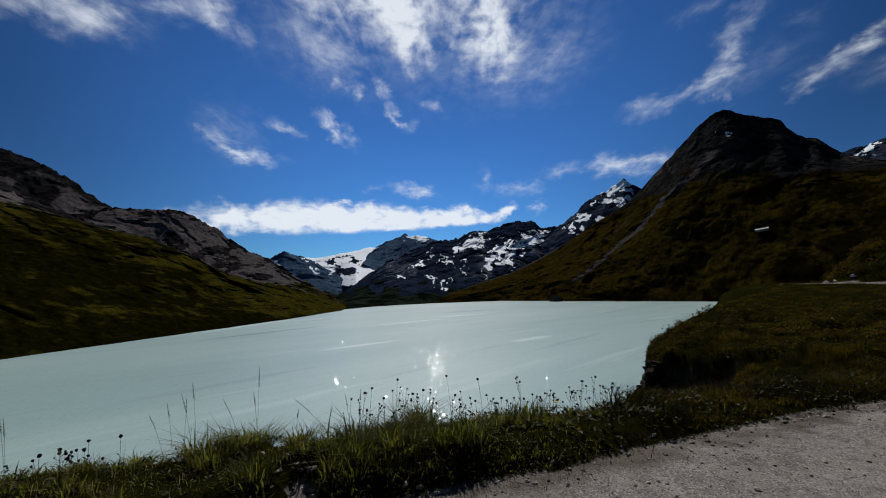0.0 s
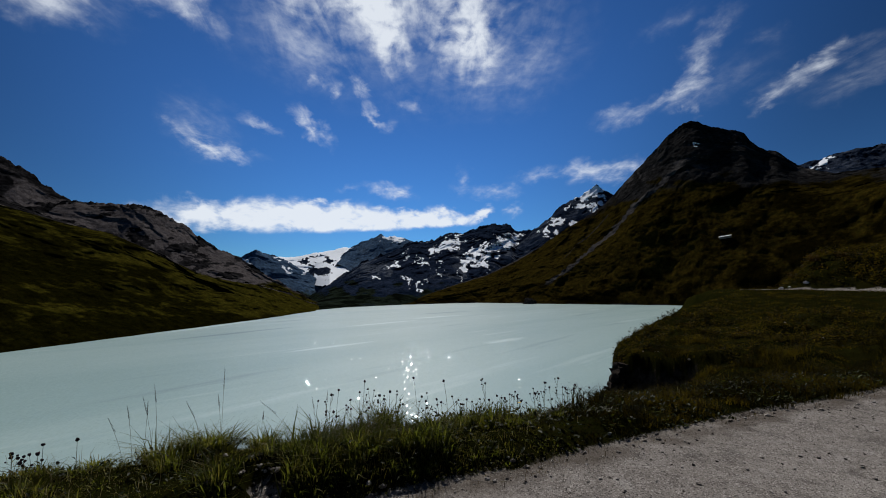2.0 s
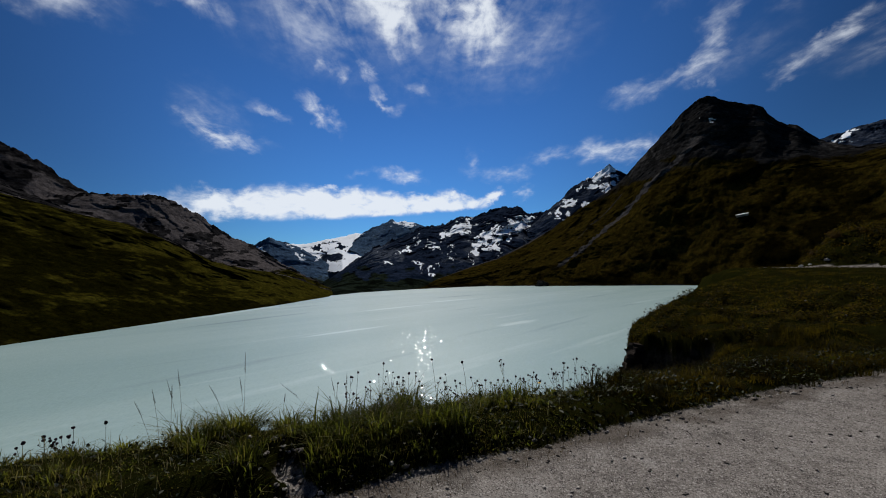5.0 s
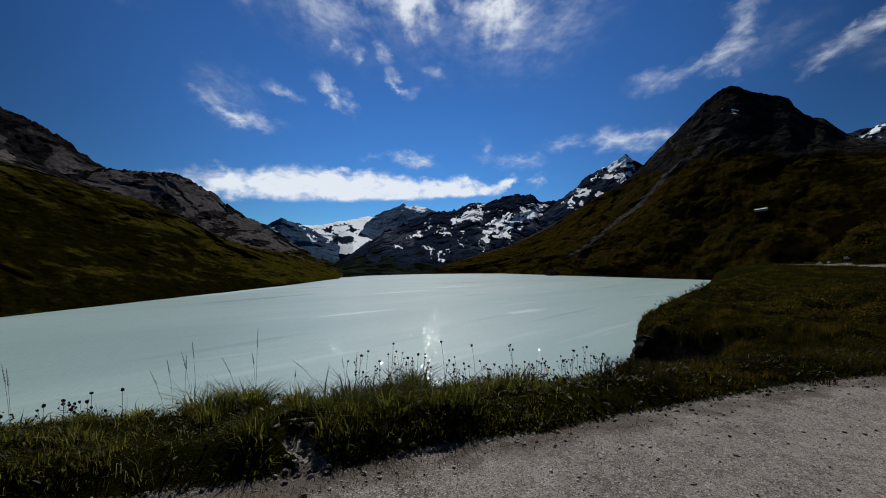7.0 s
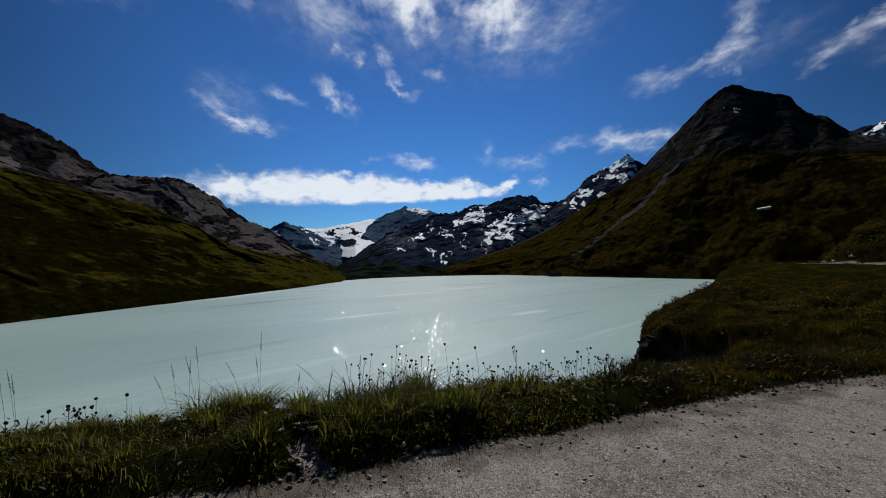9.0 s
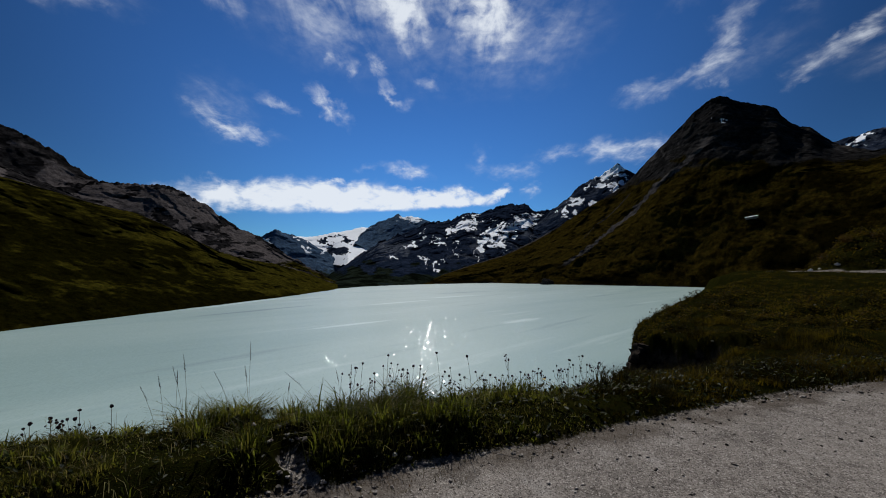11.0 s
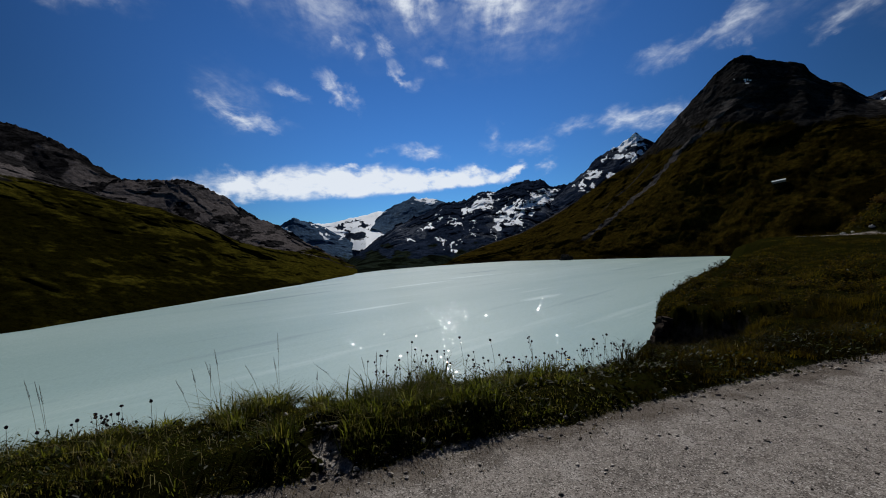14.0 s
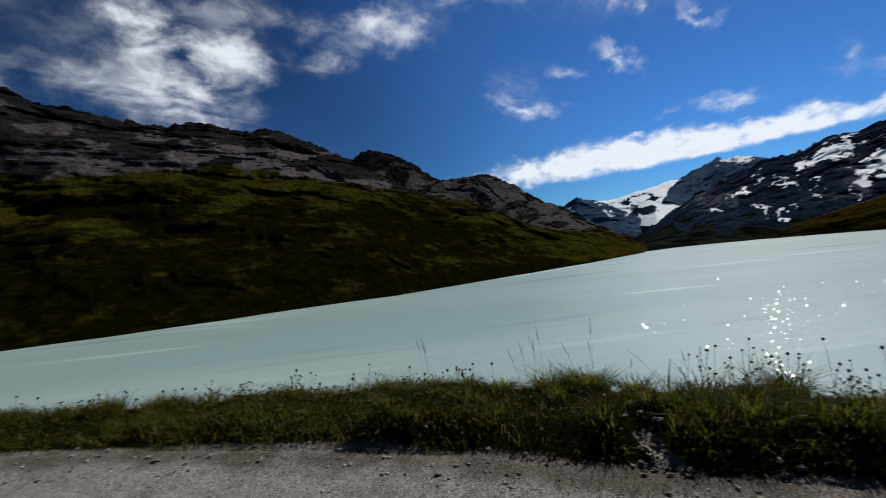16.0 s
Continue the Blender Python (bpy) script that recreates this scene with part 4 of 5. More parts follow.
# ---------------------------------------------------------------- plants
def leaf_material(name, tones, rough=0.55, through_light=0.35, glow=(0.14, 0.15, 0.02), gloss=0.025, patch=0.0):
    """Thin leaves: four tones by chance, with some light passing through."""
    n = Nodes(name)
    r = n.island()
    color = n.mix(n.step(r, 0.0, 0.35), tones[0], tones[1])
    color = n.mix(n.step(r, 0.35, 0.75), color, tones[2])
    color = n.mix(n.step(r, 0.80, 0.9), color, tones[3])
    color = n.mix(n.math("MULTIPLY", n.step(n.noise(0.9, 3), 0.45, 0.7), 0.5), color, tones[2])
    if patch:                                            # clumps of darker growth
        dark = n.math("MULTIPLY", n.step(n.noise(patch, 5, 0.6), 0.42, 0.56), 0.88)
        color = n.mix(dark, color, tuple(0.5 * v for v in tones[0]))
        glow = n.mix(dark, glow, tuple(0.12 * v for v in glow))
    n.done(color, rough, Specular_IOR_Level=gloss)
    soft, both = n.tree.nodes.new("ShaderNodeBsdfTranslucent"), n.tree.nodes.new("ShaderNodeMixShader")
    n.link(n.mix(0.55, color, glow), soft.inputs["Color"])
    both.inputs[0].default_value = through_light
    n.link(n.bsdf.outputs[0], both.inputs[1])
    n.link(soft.outputs[0], both.inputs[2])
    n.link(both.outputs[0], n.tree.nodes["Material Output"].inputs["Surface"])
    return n.mat


def plain_material(name, a, b, scale, rough=0.8):
    n = Nodes(name)
    n.bump(n.noise(scale * 3, 4), 0.4, 0.3 / scale)
    return n.done(n.mix(n.step(n.math("ADD", n.math("MULTIPLY", n.noise(scale, 5), 0.6), n.math("MULTIPLY", n.chance(), 0.4)), 0.3, 0.7), a, b), rough)


grass_mat = leaf_material("grass_blades", ((0.02, 0.03, 0.003), (0.042, 0.046, 0.004), (0.045, 0.031, 0.005), (0.24, 0.19, 0.09)), 0.4, 0.48, (0.21, 0.20, 0.03), 0.025)
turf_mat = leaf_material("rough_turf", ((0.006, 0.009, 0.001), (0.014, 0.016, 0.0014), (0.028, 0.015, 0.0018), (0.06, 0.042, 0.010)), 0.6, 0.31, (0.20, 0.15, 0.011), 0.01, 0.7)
sedge_mat = leaf_material("sedge_blades", ((0.02, 0.033, 0.002), (0.042, 0.052, 0.004), (0.024, 0.027, 0.003), (0.18, 0.16, 0.07)), 0.4, 0.42, (0.21, 0.24, 0.025))
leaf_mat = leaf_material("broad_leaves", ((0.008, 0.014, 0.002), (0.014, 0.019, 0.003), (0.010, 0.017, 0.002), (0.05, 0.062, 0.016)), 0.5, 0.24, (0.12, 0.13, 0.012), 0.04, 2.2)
stem_mat = plain_material("dry_stem", (0.05, 0.05, 0.02), (0.09, 0.07, 0.03), 30)
head_mat = plain_material("seed_head", (0.02, 0.014, 0.016), (0.05, 0.03, 0.035), 60)
culm_mat = plain_material("straw", (0.10, 0.08, 0.04), (0.16, 0.13, 0.07), 30)
stone_mat = plain_material("pale_stone", (0.14, 0.125, 0.115), (0.34, 0.32, 0.3), 14, 0.9)
white_stone_mat = plain_material("white_quartz", (0.6, 0.58, 0.55), (0.8, 0.78, 0.75), 5, 0.8)
dark_stone_mat = plain_material("dark_stone", (0.03, 0.027, 0.025), (0.10, 0.092, 0.086), 14, 0.9)
dark_rock_mat = plain_material("dark_layered_rock", (0.008, 0.007, 0.006), (0.045, 0.037, 0.032), 6, 0.95)
rng = np.random.default_rng(5)


def soup(name, verts, faces, material):
    """A mesh from vertex and triangle arrays."""
    me = bpy.data.meshes.new(name)
    me.vertices.add(len(verts))
    me.vertices.foreach_set("co", verts.reshape(-1).astype(np.float32))
    me.loops.add(faces.size)
    me.loops.foreach_set("vertex_index", faces.reshape(-1).astype(np.int32))
    me.polygons.add(len(faces))
    me.polygons.foreach_set("loop_start", np.arange(0, faces.size, 3, dtype=np.int32))
    me.update(calc_edges=True)
    me.materials.append(material)
    return me


def blades(x, y, z, height, width, turn, lean, curl):
    """Bent, tapering blades: five points and three triangles each."""
    n = len(x)
    side = np.stack([np.cos(turn), np.sin(turn), 0 * x], 1) * (width / 2)[:, None]
    way = np.stack([-np.sin(turn), np.cos(turn), 0 * x], 1)
    base = np.stack([x, y, z], 1)
    mid = base + way * (lean * height * 0.4)[:, None] + np.array([0, 0, 1.0]) * (height * 0.58)[:, None]
    tip = base + way * ((lean + curl) * height)[:, None] + np.array([0, 0, 1.0]) * (height * (1 - 0.35 * np.clip(curl, 0, 1.5)))[:, None]
    V = np.stack([base - side, base + side, mid + side * 0.75, mid - side * 0.75, tip], 1).reshape(-1, 3)
    k = np.arange(n)[:, None] * 5
    F = np.concatenate([k + [0, 1, 2], k + [0, 2, 3], k + [3, 2, 4]], 1).reshape(-1, 3)
    return V, F


def tufts(cx, cy, count, spread, height, width, flop):
    """Clumps of blades round the given centres; count, spread and height are arrays."""
    who = np.repeat(np.arange(len(cx)), count)
    n = len(who)
    a, r = rng.uniform(0, 6.283, n), np.sqrt(rng.uniform(0, 1, n)) * spread[who]
    x, y = cx[who] + r * np.cos(a), cy[who] + r * np.sin(a)
    z = lie(x, y)[0] - 0.01
    h = height[who] * rng.uniform(0.45, 1.15, n)
    outward = a - 1.5708 + rng.normal(0, 0.7, n)
    return blades(x, y, z, h, width * rng.uniform(0.6, 1.5, n), outward, rng.uniform(0, 0.35, n) + flop * r / np.maximum(spread[who], 1e-3) * 0.35, rng.uniform(0.05, 0.75, n))


def keep(n, box, rule):
    """Random places in a box (x0, x1, y0, y1), where the rule of (distance past the track's edge, distance past the brink, x, y) holds."""
    x, y = rng.uniform(box[0], box[1], n), rng.uniform(box[2], box[3], n)
    t, b = beside(TRACK_LINE, x, y)[0], beside(BRINK_LINE, x, y)[0]
    ok = rule(t, b, x, y)
    return x[ok], y[ok], t[ok], b[ok]


def runnel(x, y):
    return np.hypot((x + 1.14 + 0.30 * (y - 3.25)) / 0.15, (y - 3.25) / 0.46) + 0.55 * fbm(x * 6, y * 6, 0 * x, 99, 3)


def verge_grass():
    x, y, t, b = keep(80000, (-13, 9, -3.5, 9.5), lambda t, b, x, y: (t > -0.12) & (b < 0.35) & (runnel(x, y) > 1.4) & (rng.uniform(0, 1, len(x)) < (0.06 + smooth(t, -0.05, 0.22)) * (0.25 + 0.75 * smooth(fbm(x * 3.1, y * 3.1, 0 * x, 92, 3), -0.35, 0.15))))
    patch = 1.3 * fbm(x * 2.1, y * 2.1, 0 * x, 91, 4) * (1 - 0.6 * smooth(-x, 3.3, 4.8)) * (1 - 0.35 * smooth(x, 0.5, 2.0))
    tall = 0.13 + 0.07 * smooth(t, 0.1, 0.9) + 0.22 * patch * smooth(t, 0.1, 0.6) + 0.12 * smooth(b, -0.5, 0.1)
    for tx, ty, tr, th in ((-2.05, 4.22, 0.22, 0.27), (-1.60, 4.42, 0.14, 0.20), (-2.45, 4.05, 0.12, 0.2), (-0.75, 4.75, 0.2, 0.10), (-2.45, 4.0, 0.3, 0.06), (-2.8, 3.85, 0.3, 0.03), (-0.7, 4.6, 0.5, 0.08), (-4.6, 2.95, 0.3, 0.07), (0.3, 4.75, 0.4, 0.05)):
        tall = tall + th * smooth(1 - np.hypot(x - tx, y - ty) / tr, 0, 0.6)
    brow = smooth(b, -0.8, -0.4)                        # low along the brow, rank on the face
    tall = np.clip(tall - 0.03 - brow * (0.07 * smooth(x, -4.6, -2.8) + 0.07 * smooth(x, -1.9, -1.7) + 0.06 * smooth(-x, 2.7, 3.4) + 0.05 * smooth(-x, 4.0, 5.6)), 0.035, 0.36) * (0.3 + 0.7 * smooth(t, -0.05, 0.3)) * rng.uniform(0.6, 1.25, len(x))
    thick = 1 + 1.2 * smooth(1 - np.hypot(x + 2.05, y - 4.22) / 0.30, 0, 0.5) + 1.0 * smooth(1 - np.hypot(x + 1.60, y - 4.42) / 0.2, 0, 0.5)
    count = (rng.uniform(8, 24, len(x)) * (0.35 + 0.65 * smooth(t, 0.0, 0.3)) * thick).astype(int)
    wide = rng.uniform(0, 1, len(x)) < 0.25 + 0.5 * smooth(patch, 0.1, 0.6)
    near = x < 1.7 + 0.5 * patch
    made = [("verge_turf", ~near, 0.0055, 1.4, "rough brown-green grass between the track and the headland"), ("verge_grass", ~wide & near, 0.0055, 1.2, "fine green and straw-coloured grass along the track"), ("verge_sedge", wide & near, 0.0095, 1.9, "broad-bladed lush green grass tufts along the track")]
    for name, which, width, flop, label in made:
        V, F = tufts(x[which], y[which], count[which], 0.04 + 0.06 * rng.uniform(0, 1, which.sum()), tall[which], width, flop)
        tagged(new(name, soup(name, V, F, {"verge_turf": turf_mat, "verge_grass": grass_mat, "verge_sedge": sedge_mat}[name])), label, "grass", kind="stuff")


def grass_tuft(x, y, count, spread, height, label):
    """One dense clump of long arching blades."""
    one = np.array([0])
    V, F = tufts(np.array([x]) + 0.0 * one, np.array([y]) + 0.0 * one, np.array([count]), np.array([spread]), np.array([height]), 0.0085, 1.7)
    tagged(new("grass_tuft", soup("grass_tuft", V, F, tuft_mat)), label, "grass tuft", "tufts on the brow of the verge")


def hollow_grass():
    x, y, t, b = keep(60000, (1.5, 46, 5.5, 52), lambda t, b, x, y: (t > 0.02) & (b < 0.1) & (np.hypot(x, y) > 6.5) & ~((step_down(x, y)[0] < 0.05) & (step_down(x, y)[0] > -1.4) & (step_down(x, y)[1] < 4.2)) & (rng.uniform(0, 1, len(x)) < 420 / np.hypot(x, y) ** 2))
    x2, y2, t2, b2 = keep(30000, (4, 110, 4, 110), lambda t, b, x, y: (t < -TRACK_WIDTH - 0.2) & (y > 0.55 * x) & (x > 3))
    tall = 0.13 + 0.32 * fbm(x * 0.9, y * 0.9, 0 * x, 93, 4) * smooth(t, 0.1, 1.0) * smooth(34 - np.hypot(x, y), 0, 10)
    tall = np.clip(tall, 0.05, 0.45) * (1 + np.hypot(x, y) / 60)
    cx, cy = np.concatenate([x, x2]), np.concatenate([y, y2])
    far = np.hypot(cx, cy)
    tall = np.concatenate([tall, rng.uniform(0.2, 0.45, len(x2))])
    count = np.clip(22 - far * 0.12, 9, 20).astype(int)
    V, F = tufts(cx, cy, count, 0.07 + far * 0.004, tall, 0.010, 1.0)
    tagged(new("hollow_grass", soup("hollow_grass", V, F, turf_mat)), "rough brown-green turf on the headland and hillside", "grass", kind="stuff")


def leaves(x, y, z, size, rng_):
    """Small cupped leaves: seven points and six triangles each."""
    n = len(x)
    turn, pitch = rng_.uniform(0, 6.283, n), rng_.uniform(-0.2, 0.9, n)
    u = np.stack([np.cos(turn) * np.cos(pitch), np.sin(turn) * np.cos(pitch), np.sin(pitch)], 1) * size[:, None]
    v = np.stack([-np.sin(turn), np.cos(turn), rng_.uniform(-0.4, 0.4, n)], 1) * (size * 0.5)[:, None]
    c = np.stack([x, y, z], 1)
    up = np.array([0, 0, 1.0]) * (size * 0.25)[:, None]
    V = np.stack([c - u, c - 0.3 * u + v + up, c + 0.5 * u + v * 0.8 + up, c + u * 1.1, c + 0.5 * u - v * 0.8 + up, c - 0.3 * u - v + up, c + 0.1 * u], 1).reshape(-1, 3)
    k = np.arange(n)[:, None] * 7
    F = np.concatenate([k + [0, 1, 6], k + [1, 2, 6], k + [2, 3, 6], k + [3, 4, 6], k + [4, 5, 6], k + [5, 0, 6]], 1).reshape(-1, 3)
    return V, F


def broad_leaves():
    x, y, t, b = keep(48000, (-11, 8, -2.5, 8.5), lambda t, b, x, y: (t > 0.03) & (b < 0.15) & (runnel(x, y) > 1.25))
    bush = fbm(x * 2.2, y * 2.2, 0 * x, 97, 4)
    pick = bush + 0.2 + 0.3 * smooth(x, -1.2, 0.3) > -0.05
    x, y, t, bush = x[pick], y[pick], t[pick], bush[pick]
    n = len(x)
    top = (0.06 + 0.10 * smooth(bush, -0.1, 0.6) + 0.04 * smooth(x, -1.2, 0.3)) * smooth(t, -0.05, 0.3)
    z = lie(x, y)[0] + top * rng.uniform(0, 1, n) ** 0.6
    V, F = leaves(x, y, z, rng.uniform(0.010, 0.027, n) * (1 + 0.35 * smooth(x, 0.2, 1.5)), rng)
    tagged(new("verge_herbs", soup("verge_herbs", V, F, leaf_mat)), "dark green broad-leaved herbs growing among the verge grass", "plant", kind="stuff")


def dry_blades():
    """Pale curled dead blades, doubling as painted glints, thickest on the sunny shoulder of the verge."""
    x, y, t, b = keep(9000, (-7, 6, -1, 7.5), lambda t, b, x, y: (t > 0.02) & (b < 0.1) & (runnel(x, y) > 1.1) & (rng.uniform(0, 1, len(x)) < 0.10 + 0.7 * smooth(fbm(x * 1.4, y * 1.4, 0 * x, 95, 3), 0.0, 0.5) * smooth(-1.2 - x, 0, 0.6)))
    n = len(x)
    z = lie(x, y)[0] + rng.uniform(0.0, 0.12, n)
    V, F = blades(x, y, z, rng.uniform(0.07, 0.18, n), rng.uniform(0.002, 0.0042, n), rng.uniform(0, 6.283, n), rng.uniform(0.1, 0.5, n), rng.uniform(0.2, 0.8, n))
    x, y, t, b = keep(30000, (-7, 7, -1.5, 7), lambda t, b, x, y: (t > -0.4) & (t < 0.12) & (rng.uniform(0, 1, len(x)) < smooth(fbm(x * 1.9, y * 1.9, 0 * x, 103, 4) + 0.25 - 1.6 * np.abs(t + 0.06), 0.0, 0.5)))
    n = len(x)
    litter, faces = blades(x, y, lie(x, y)[0] + 0.002, rng.uniform(0.015, 0.055, n), rng.uniform(0.003, 0.006, n), rng.uniform(0, 6.283, n), rng.uniform(0.3, 1.3, n), rng.uniform(0.2, 1.2, n))
    tagged(new("grass_litter", soup("grass_litter", litter, faces, litter_mat)), "brown withered grass along the edge of the gravel", "grass", kind="stuff")
    tagged(new("dry_grass", soup("dry_grass", V, F, straw_mat)), "pale curled dead grass blades and painted glints in the verge", "grass", kind="stuff")


def hollow_herbs():
    """Low leafy clumps on the headland and on the slope above the track."""
    x, y, t, b = keep(11000, (2.2, 42, 6.0, 50), lambda t, b, x, y: (t > 0.6) & (b < 0.1) & (np.hypot(x, y) < 40) & (rng.uniform(0, 1, len(x)) < 260 / np.hypot(x, y) ** 2 + 0.12) & (fbm(x * 0.35, y * 0.35, 0 * x, 101, 4) > -0.25))
    x2, y2, t2, b2 = keep(1500, (38, 75, 38, 75), lambda t, b, x, y: (t < -TRACK_WIDTH - 1.0) & (x / y > 0.9))
    cx, cy = np.concatenate([x, x2]), np.concatenate([y, y2])
    far = np.hypot(cx, cy)
    who = np.repeat(np.arange(len(cx)), 26)
    n = len(who)
    a, r = rng.uniform(0, 6.283, n), rng.uniform(0, 1, n)
    size = (0.10 + 0.012 * far)[who] * rng.uniform(0.5, 1.5, len(cx))[who]
    px, py = cx[who] + r * size * np.cos(a), cy[who] + r * size * np.sin(a)
    pz = lie(px, py)[0] + size * 0.8 * rng.uniform(0.1, 1, n) * np.sqrt(1 - r * r * 0.9)
    V, F = leaves(px, py, pz, (0.012 + 0.0016 * far)[who] * rng.uniform(0.6, 1.5, n), rng)
    tagged(new("hollow_herbs", soup("hollow_herbs", V, F, heath_mat)), "low dark green and rust-brown herbs on the headland", "plant", kind="stuff")


straw_mat = leaf_material("dead_blades", ((0.22, 0.21, 0.09), (0.30, 0.28, 0.14), (0.18, 0.13, 0.06), (0.38, 0.36, 0.22)), 0.6, 0.3, (0.3, 0.28, 0.12))
litter_mat = leaf_material("withered_blades", ((0.06, 0.04, 0.02), (0.10, 0.065, 0.03), (0.05, 0.045, 0.012), (0.16, 0.12, 0.07)), 0.7, 0.15, (0.1, 0.07, 0.03))
heath_mat = leaf_material("heath_leaves", ((0.007, 0.012, 0.0015), (0.016, 0.018, 0.0018), (0.04, 0.016, 0.002), (0.09, 0.066, 0.012)), 0.6, 0.32, (0.16, 0.12, 0.01), 0.01, 0.8)
tuft_mat = leaf_material("tuft_blades", ((0.03, 0.045, 0.003), (0.055, 0.066, 0.005), (0.04, 0.04, 0.004), (0.20, 0.18, 0.08)), 0.4, 0.5, (0.26, 0.27, 0.025))
verge_grass()
for row in ((-2.05, 4.20, 520, 0.20, 0.29, "tall bright green rounded grass tuft on the brow of the verge"), (-1.62, 4.40, 200, 0.10, 0.25, "spiky green grass tuft beside the washed-out gap"), (-2.42, 4.02, 190, 0.13, 0.21, "green grass tuft with a few straw-coloured blades"),
            (-2.85, 3.82, 130, 0.11, 0.16, "low green grass tuft on the brow of the verge"), (-3.75, 3.38, 130, 0.12, 0.13, "low green grass tuft on the brow of the verge"), (-4.25, 3.08, 120, 0.12, 0.13, "low green grass tuft on the brow of the verge"), (-0.95, 4.62, 160, 0.12, 0.16, "green grass tuft among the wildflower stalks")):
    grass_tuft(*row)
hollow_grass()
broad_leaves()
dry_blades()
hollow_herbs()


def part(name, bm, material, parent, label=""):
    me = bpy.data.meshes.new(name)
    bm.to_mesh(me)
    bm.free()
    me.materials.append(material)
    ob = new(name, me)
    ob.parent = parent
    if label:
        ob["label"] = label
    return ob


def tube(points, radius, tip=0.6, sides=5):
    bm = bmesh.new()
    rings = []
    for i, p in enumerate(points):
        q, o = points[min(i + 1, len(points) - 1)], points[max(i - 1, 0)]
        way = (Vector(q) - Vector(o)).normalized()
        a = way.orthogonal().normalized()
        c = way.cross(a)
        r = radius * (1 + (tip - 1) * i / (len(points) - 1))
        rings.append([bm.verts.new(Vector(p) + a * r * math.cos(k * 2 * math.pi / sides) + c * r * math.sin(k * 2 * math.pi / sides)) for k in range(sides)])
    for a, b in zip(rings, rings[1:]):
        for k in range(sides):
            bm.faces.new((a[k], a[(k + 1) % sides], b[(k + 1) % sides], b[k]))
    bm.faces.new(rings[-1])
    bm.faces.new(rings[0][::-1])
    return bm


def bead(at, radius, squash, seed):
    """A small rough seed head."""
    bm = bmesh.new()
    bmesh.ops.create_icosphere(bm, subdivisions=2, radius=radius)
    dice = random.Random(seed)
    for v in bm.verts:
        v.co *= dice.uniform(0.8, 1.25)
        v.co.z *= squash
        v.co += Vector(at)
    return bm


def stalk_line(tall, bend, way):
    return [(bend * f * f * math.cos(way), bend * f * f * math.sin(way), tall * f) for f in (0, 0.2, 0.4, 0.6, 0.8, 0.93, 1.0)]


def wildflower(x, y, top, dice, heads, label):
    foot = float(lie(np.array([x]), np.array([y]))[0][0]) - 0.02
    tall = max(top - foot, 0.12)
    way = dice.uniform(0, 6.283)
    bend = tall * dice.uniform(0.02, 0.16)
    ob = new("wildflower_stalk")
    ob.location = (x - bend * math.cos(way), y - bend * math.sin(way), foot)
    tagged(ob, label, "wildflower", "wildflower stalks on the verge")
    line = stalk_line(tall, bend, way)
    part("stem", tube(line, 0.0024), stem_mat, ob)
    part("flower_head", bead(line[-1], dice.uniform(0.010, 0.0155), dice.uniform(0.8, 1.2), dice.random()), head_mat, ob)
    for k in range(heads):
        at = line[3 + k % 3]
        turn, reach = dice.uniform(0, 6.283), dice.uniform(0.03, 0.07)
        end = (at[0] + reach * math.cos(turn), at[1] + reach * math.sin(turn), min(at[2] + tall * dice.uniform(0.12, 0.3), tall * 0.97))
        half = (at[0] * 0.5 + end[0] * 0.5 + reach * 0.2 * math.cos(turn), at[1] * 0.5 + end[1] * 0.5 + reach * 0.2 * math.sin(turn), at[2] * 0.55 + end[2] * 0.45)
        side = part("side_stem", tube([at, half, end], 0.0024), stem_mat, ob)
        part("flower_head", bead(end, dice.uniform(0.007, 0.012), 1.0, dice.random()), head_mat, side)
    for k in range(2):
        at = line[1 + k]
        turn, size = dice.uniform(0, 6.283), dice.uniform(0.04, 0.08)
        bm = bmesh.new()
        c, s_ = math.cos(turn), math.sin(turn)
        pts = [(0, 0, 0), (0.5, 0.12, 0.35), (1, 0, 0.45), (0.5, -0.12, 0.35), (0.5, 0, 0.30)]
        vs = [bm.verts.new((at[0] + size * (a * c - b * s_), at[1] + size * (a * s_ + b * c), at[2] + size * h)) for a, b, h in pts]
        for f in ((0, 4, 1), (4, 2, 1), (0, 3, 4), (3, 2, 4)):
            bm.faces.new([vs[i] for i in f])
        part("leaf", bm, leaf_mat, ob)
    return ob


STALKS_A = [(-1.14, 4.69, 0.45), (-1.07, 4.72, 0.43), (-0.94, 4.45, 0.57), (-0.87, 4.48, 0.61), (-0.84, 4.75, 0.38), (-0.79, 4.74, 0.44), (-0.69, 4.75, 0.52), (-0.62, 4.65, 0.66), (-0.6, 4.76, 0.55), (-0.53, 4.78, 0.53), (-0.47, 4.79, 0.47), (-0.41, 4.67, 0.46),
            (-0.35, 4.79, 0.51), (-0.27, 4.8, 0.51), (-0.21, 4.93, 0.33), (-0.09, 5.08, 0.6), (0.01, 5.1, 0.37), (0.06, 4.97, 0.35), (0.07, 4.94, 0.45), (0.24, 4.94, 0.34), (0.27, 4.87, 0.6), (0.37, 4.91, 0.41), (0.43, 5.08, 0.3), (0.56, 5.08, 0.33)]
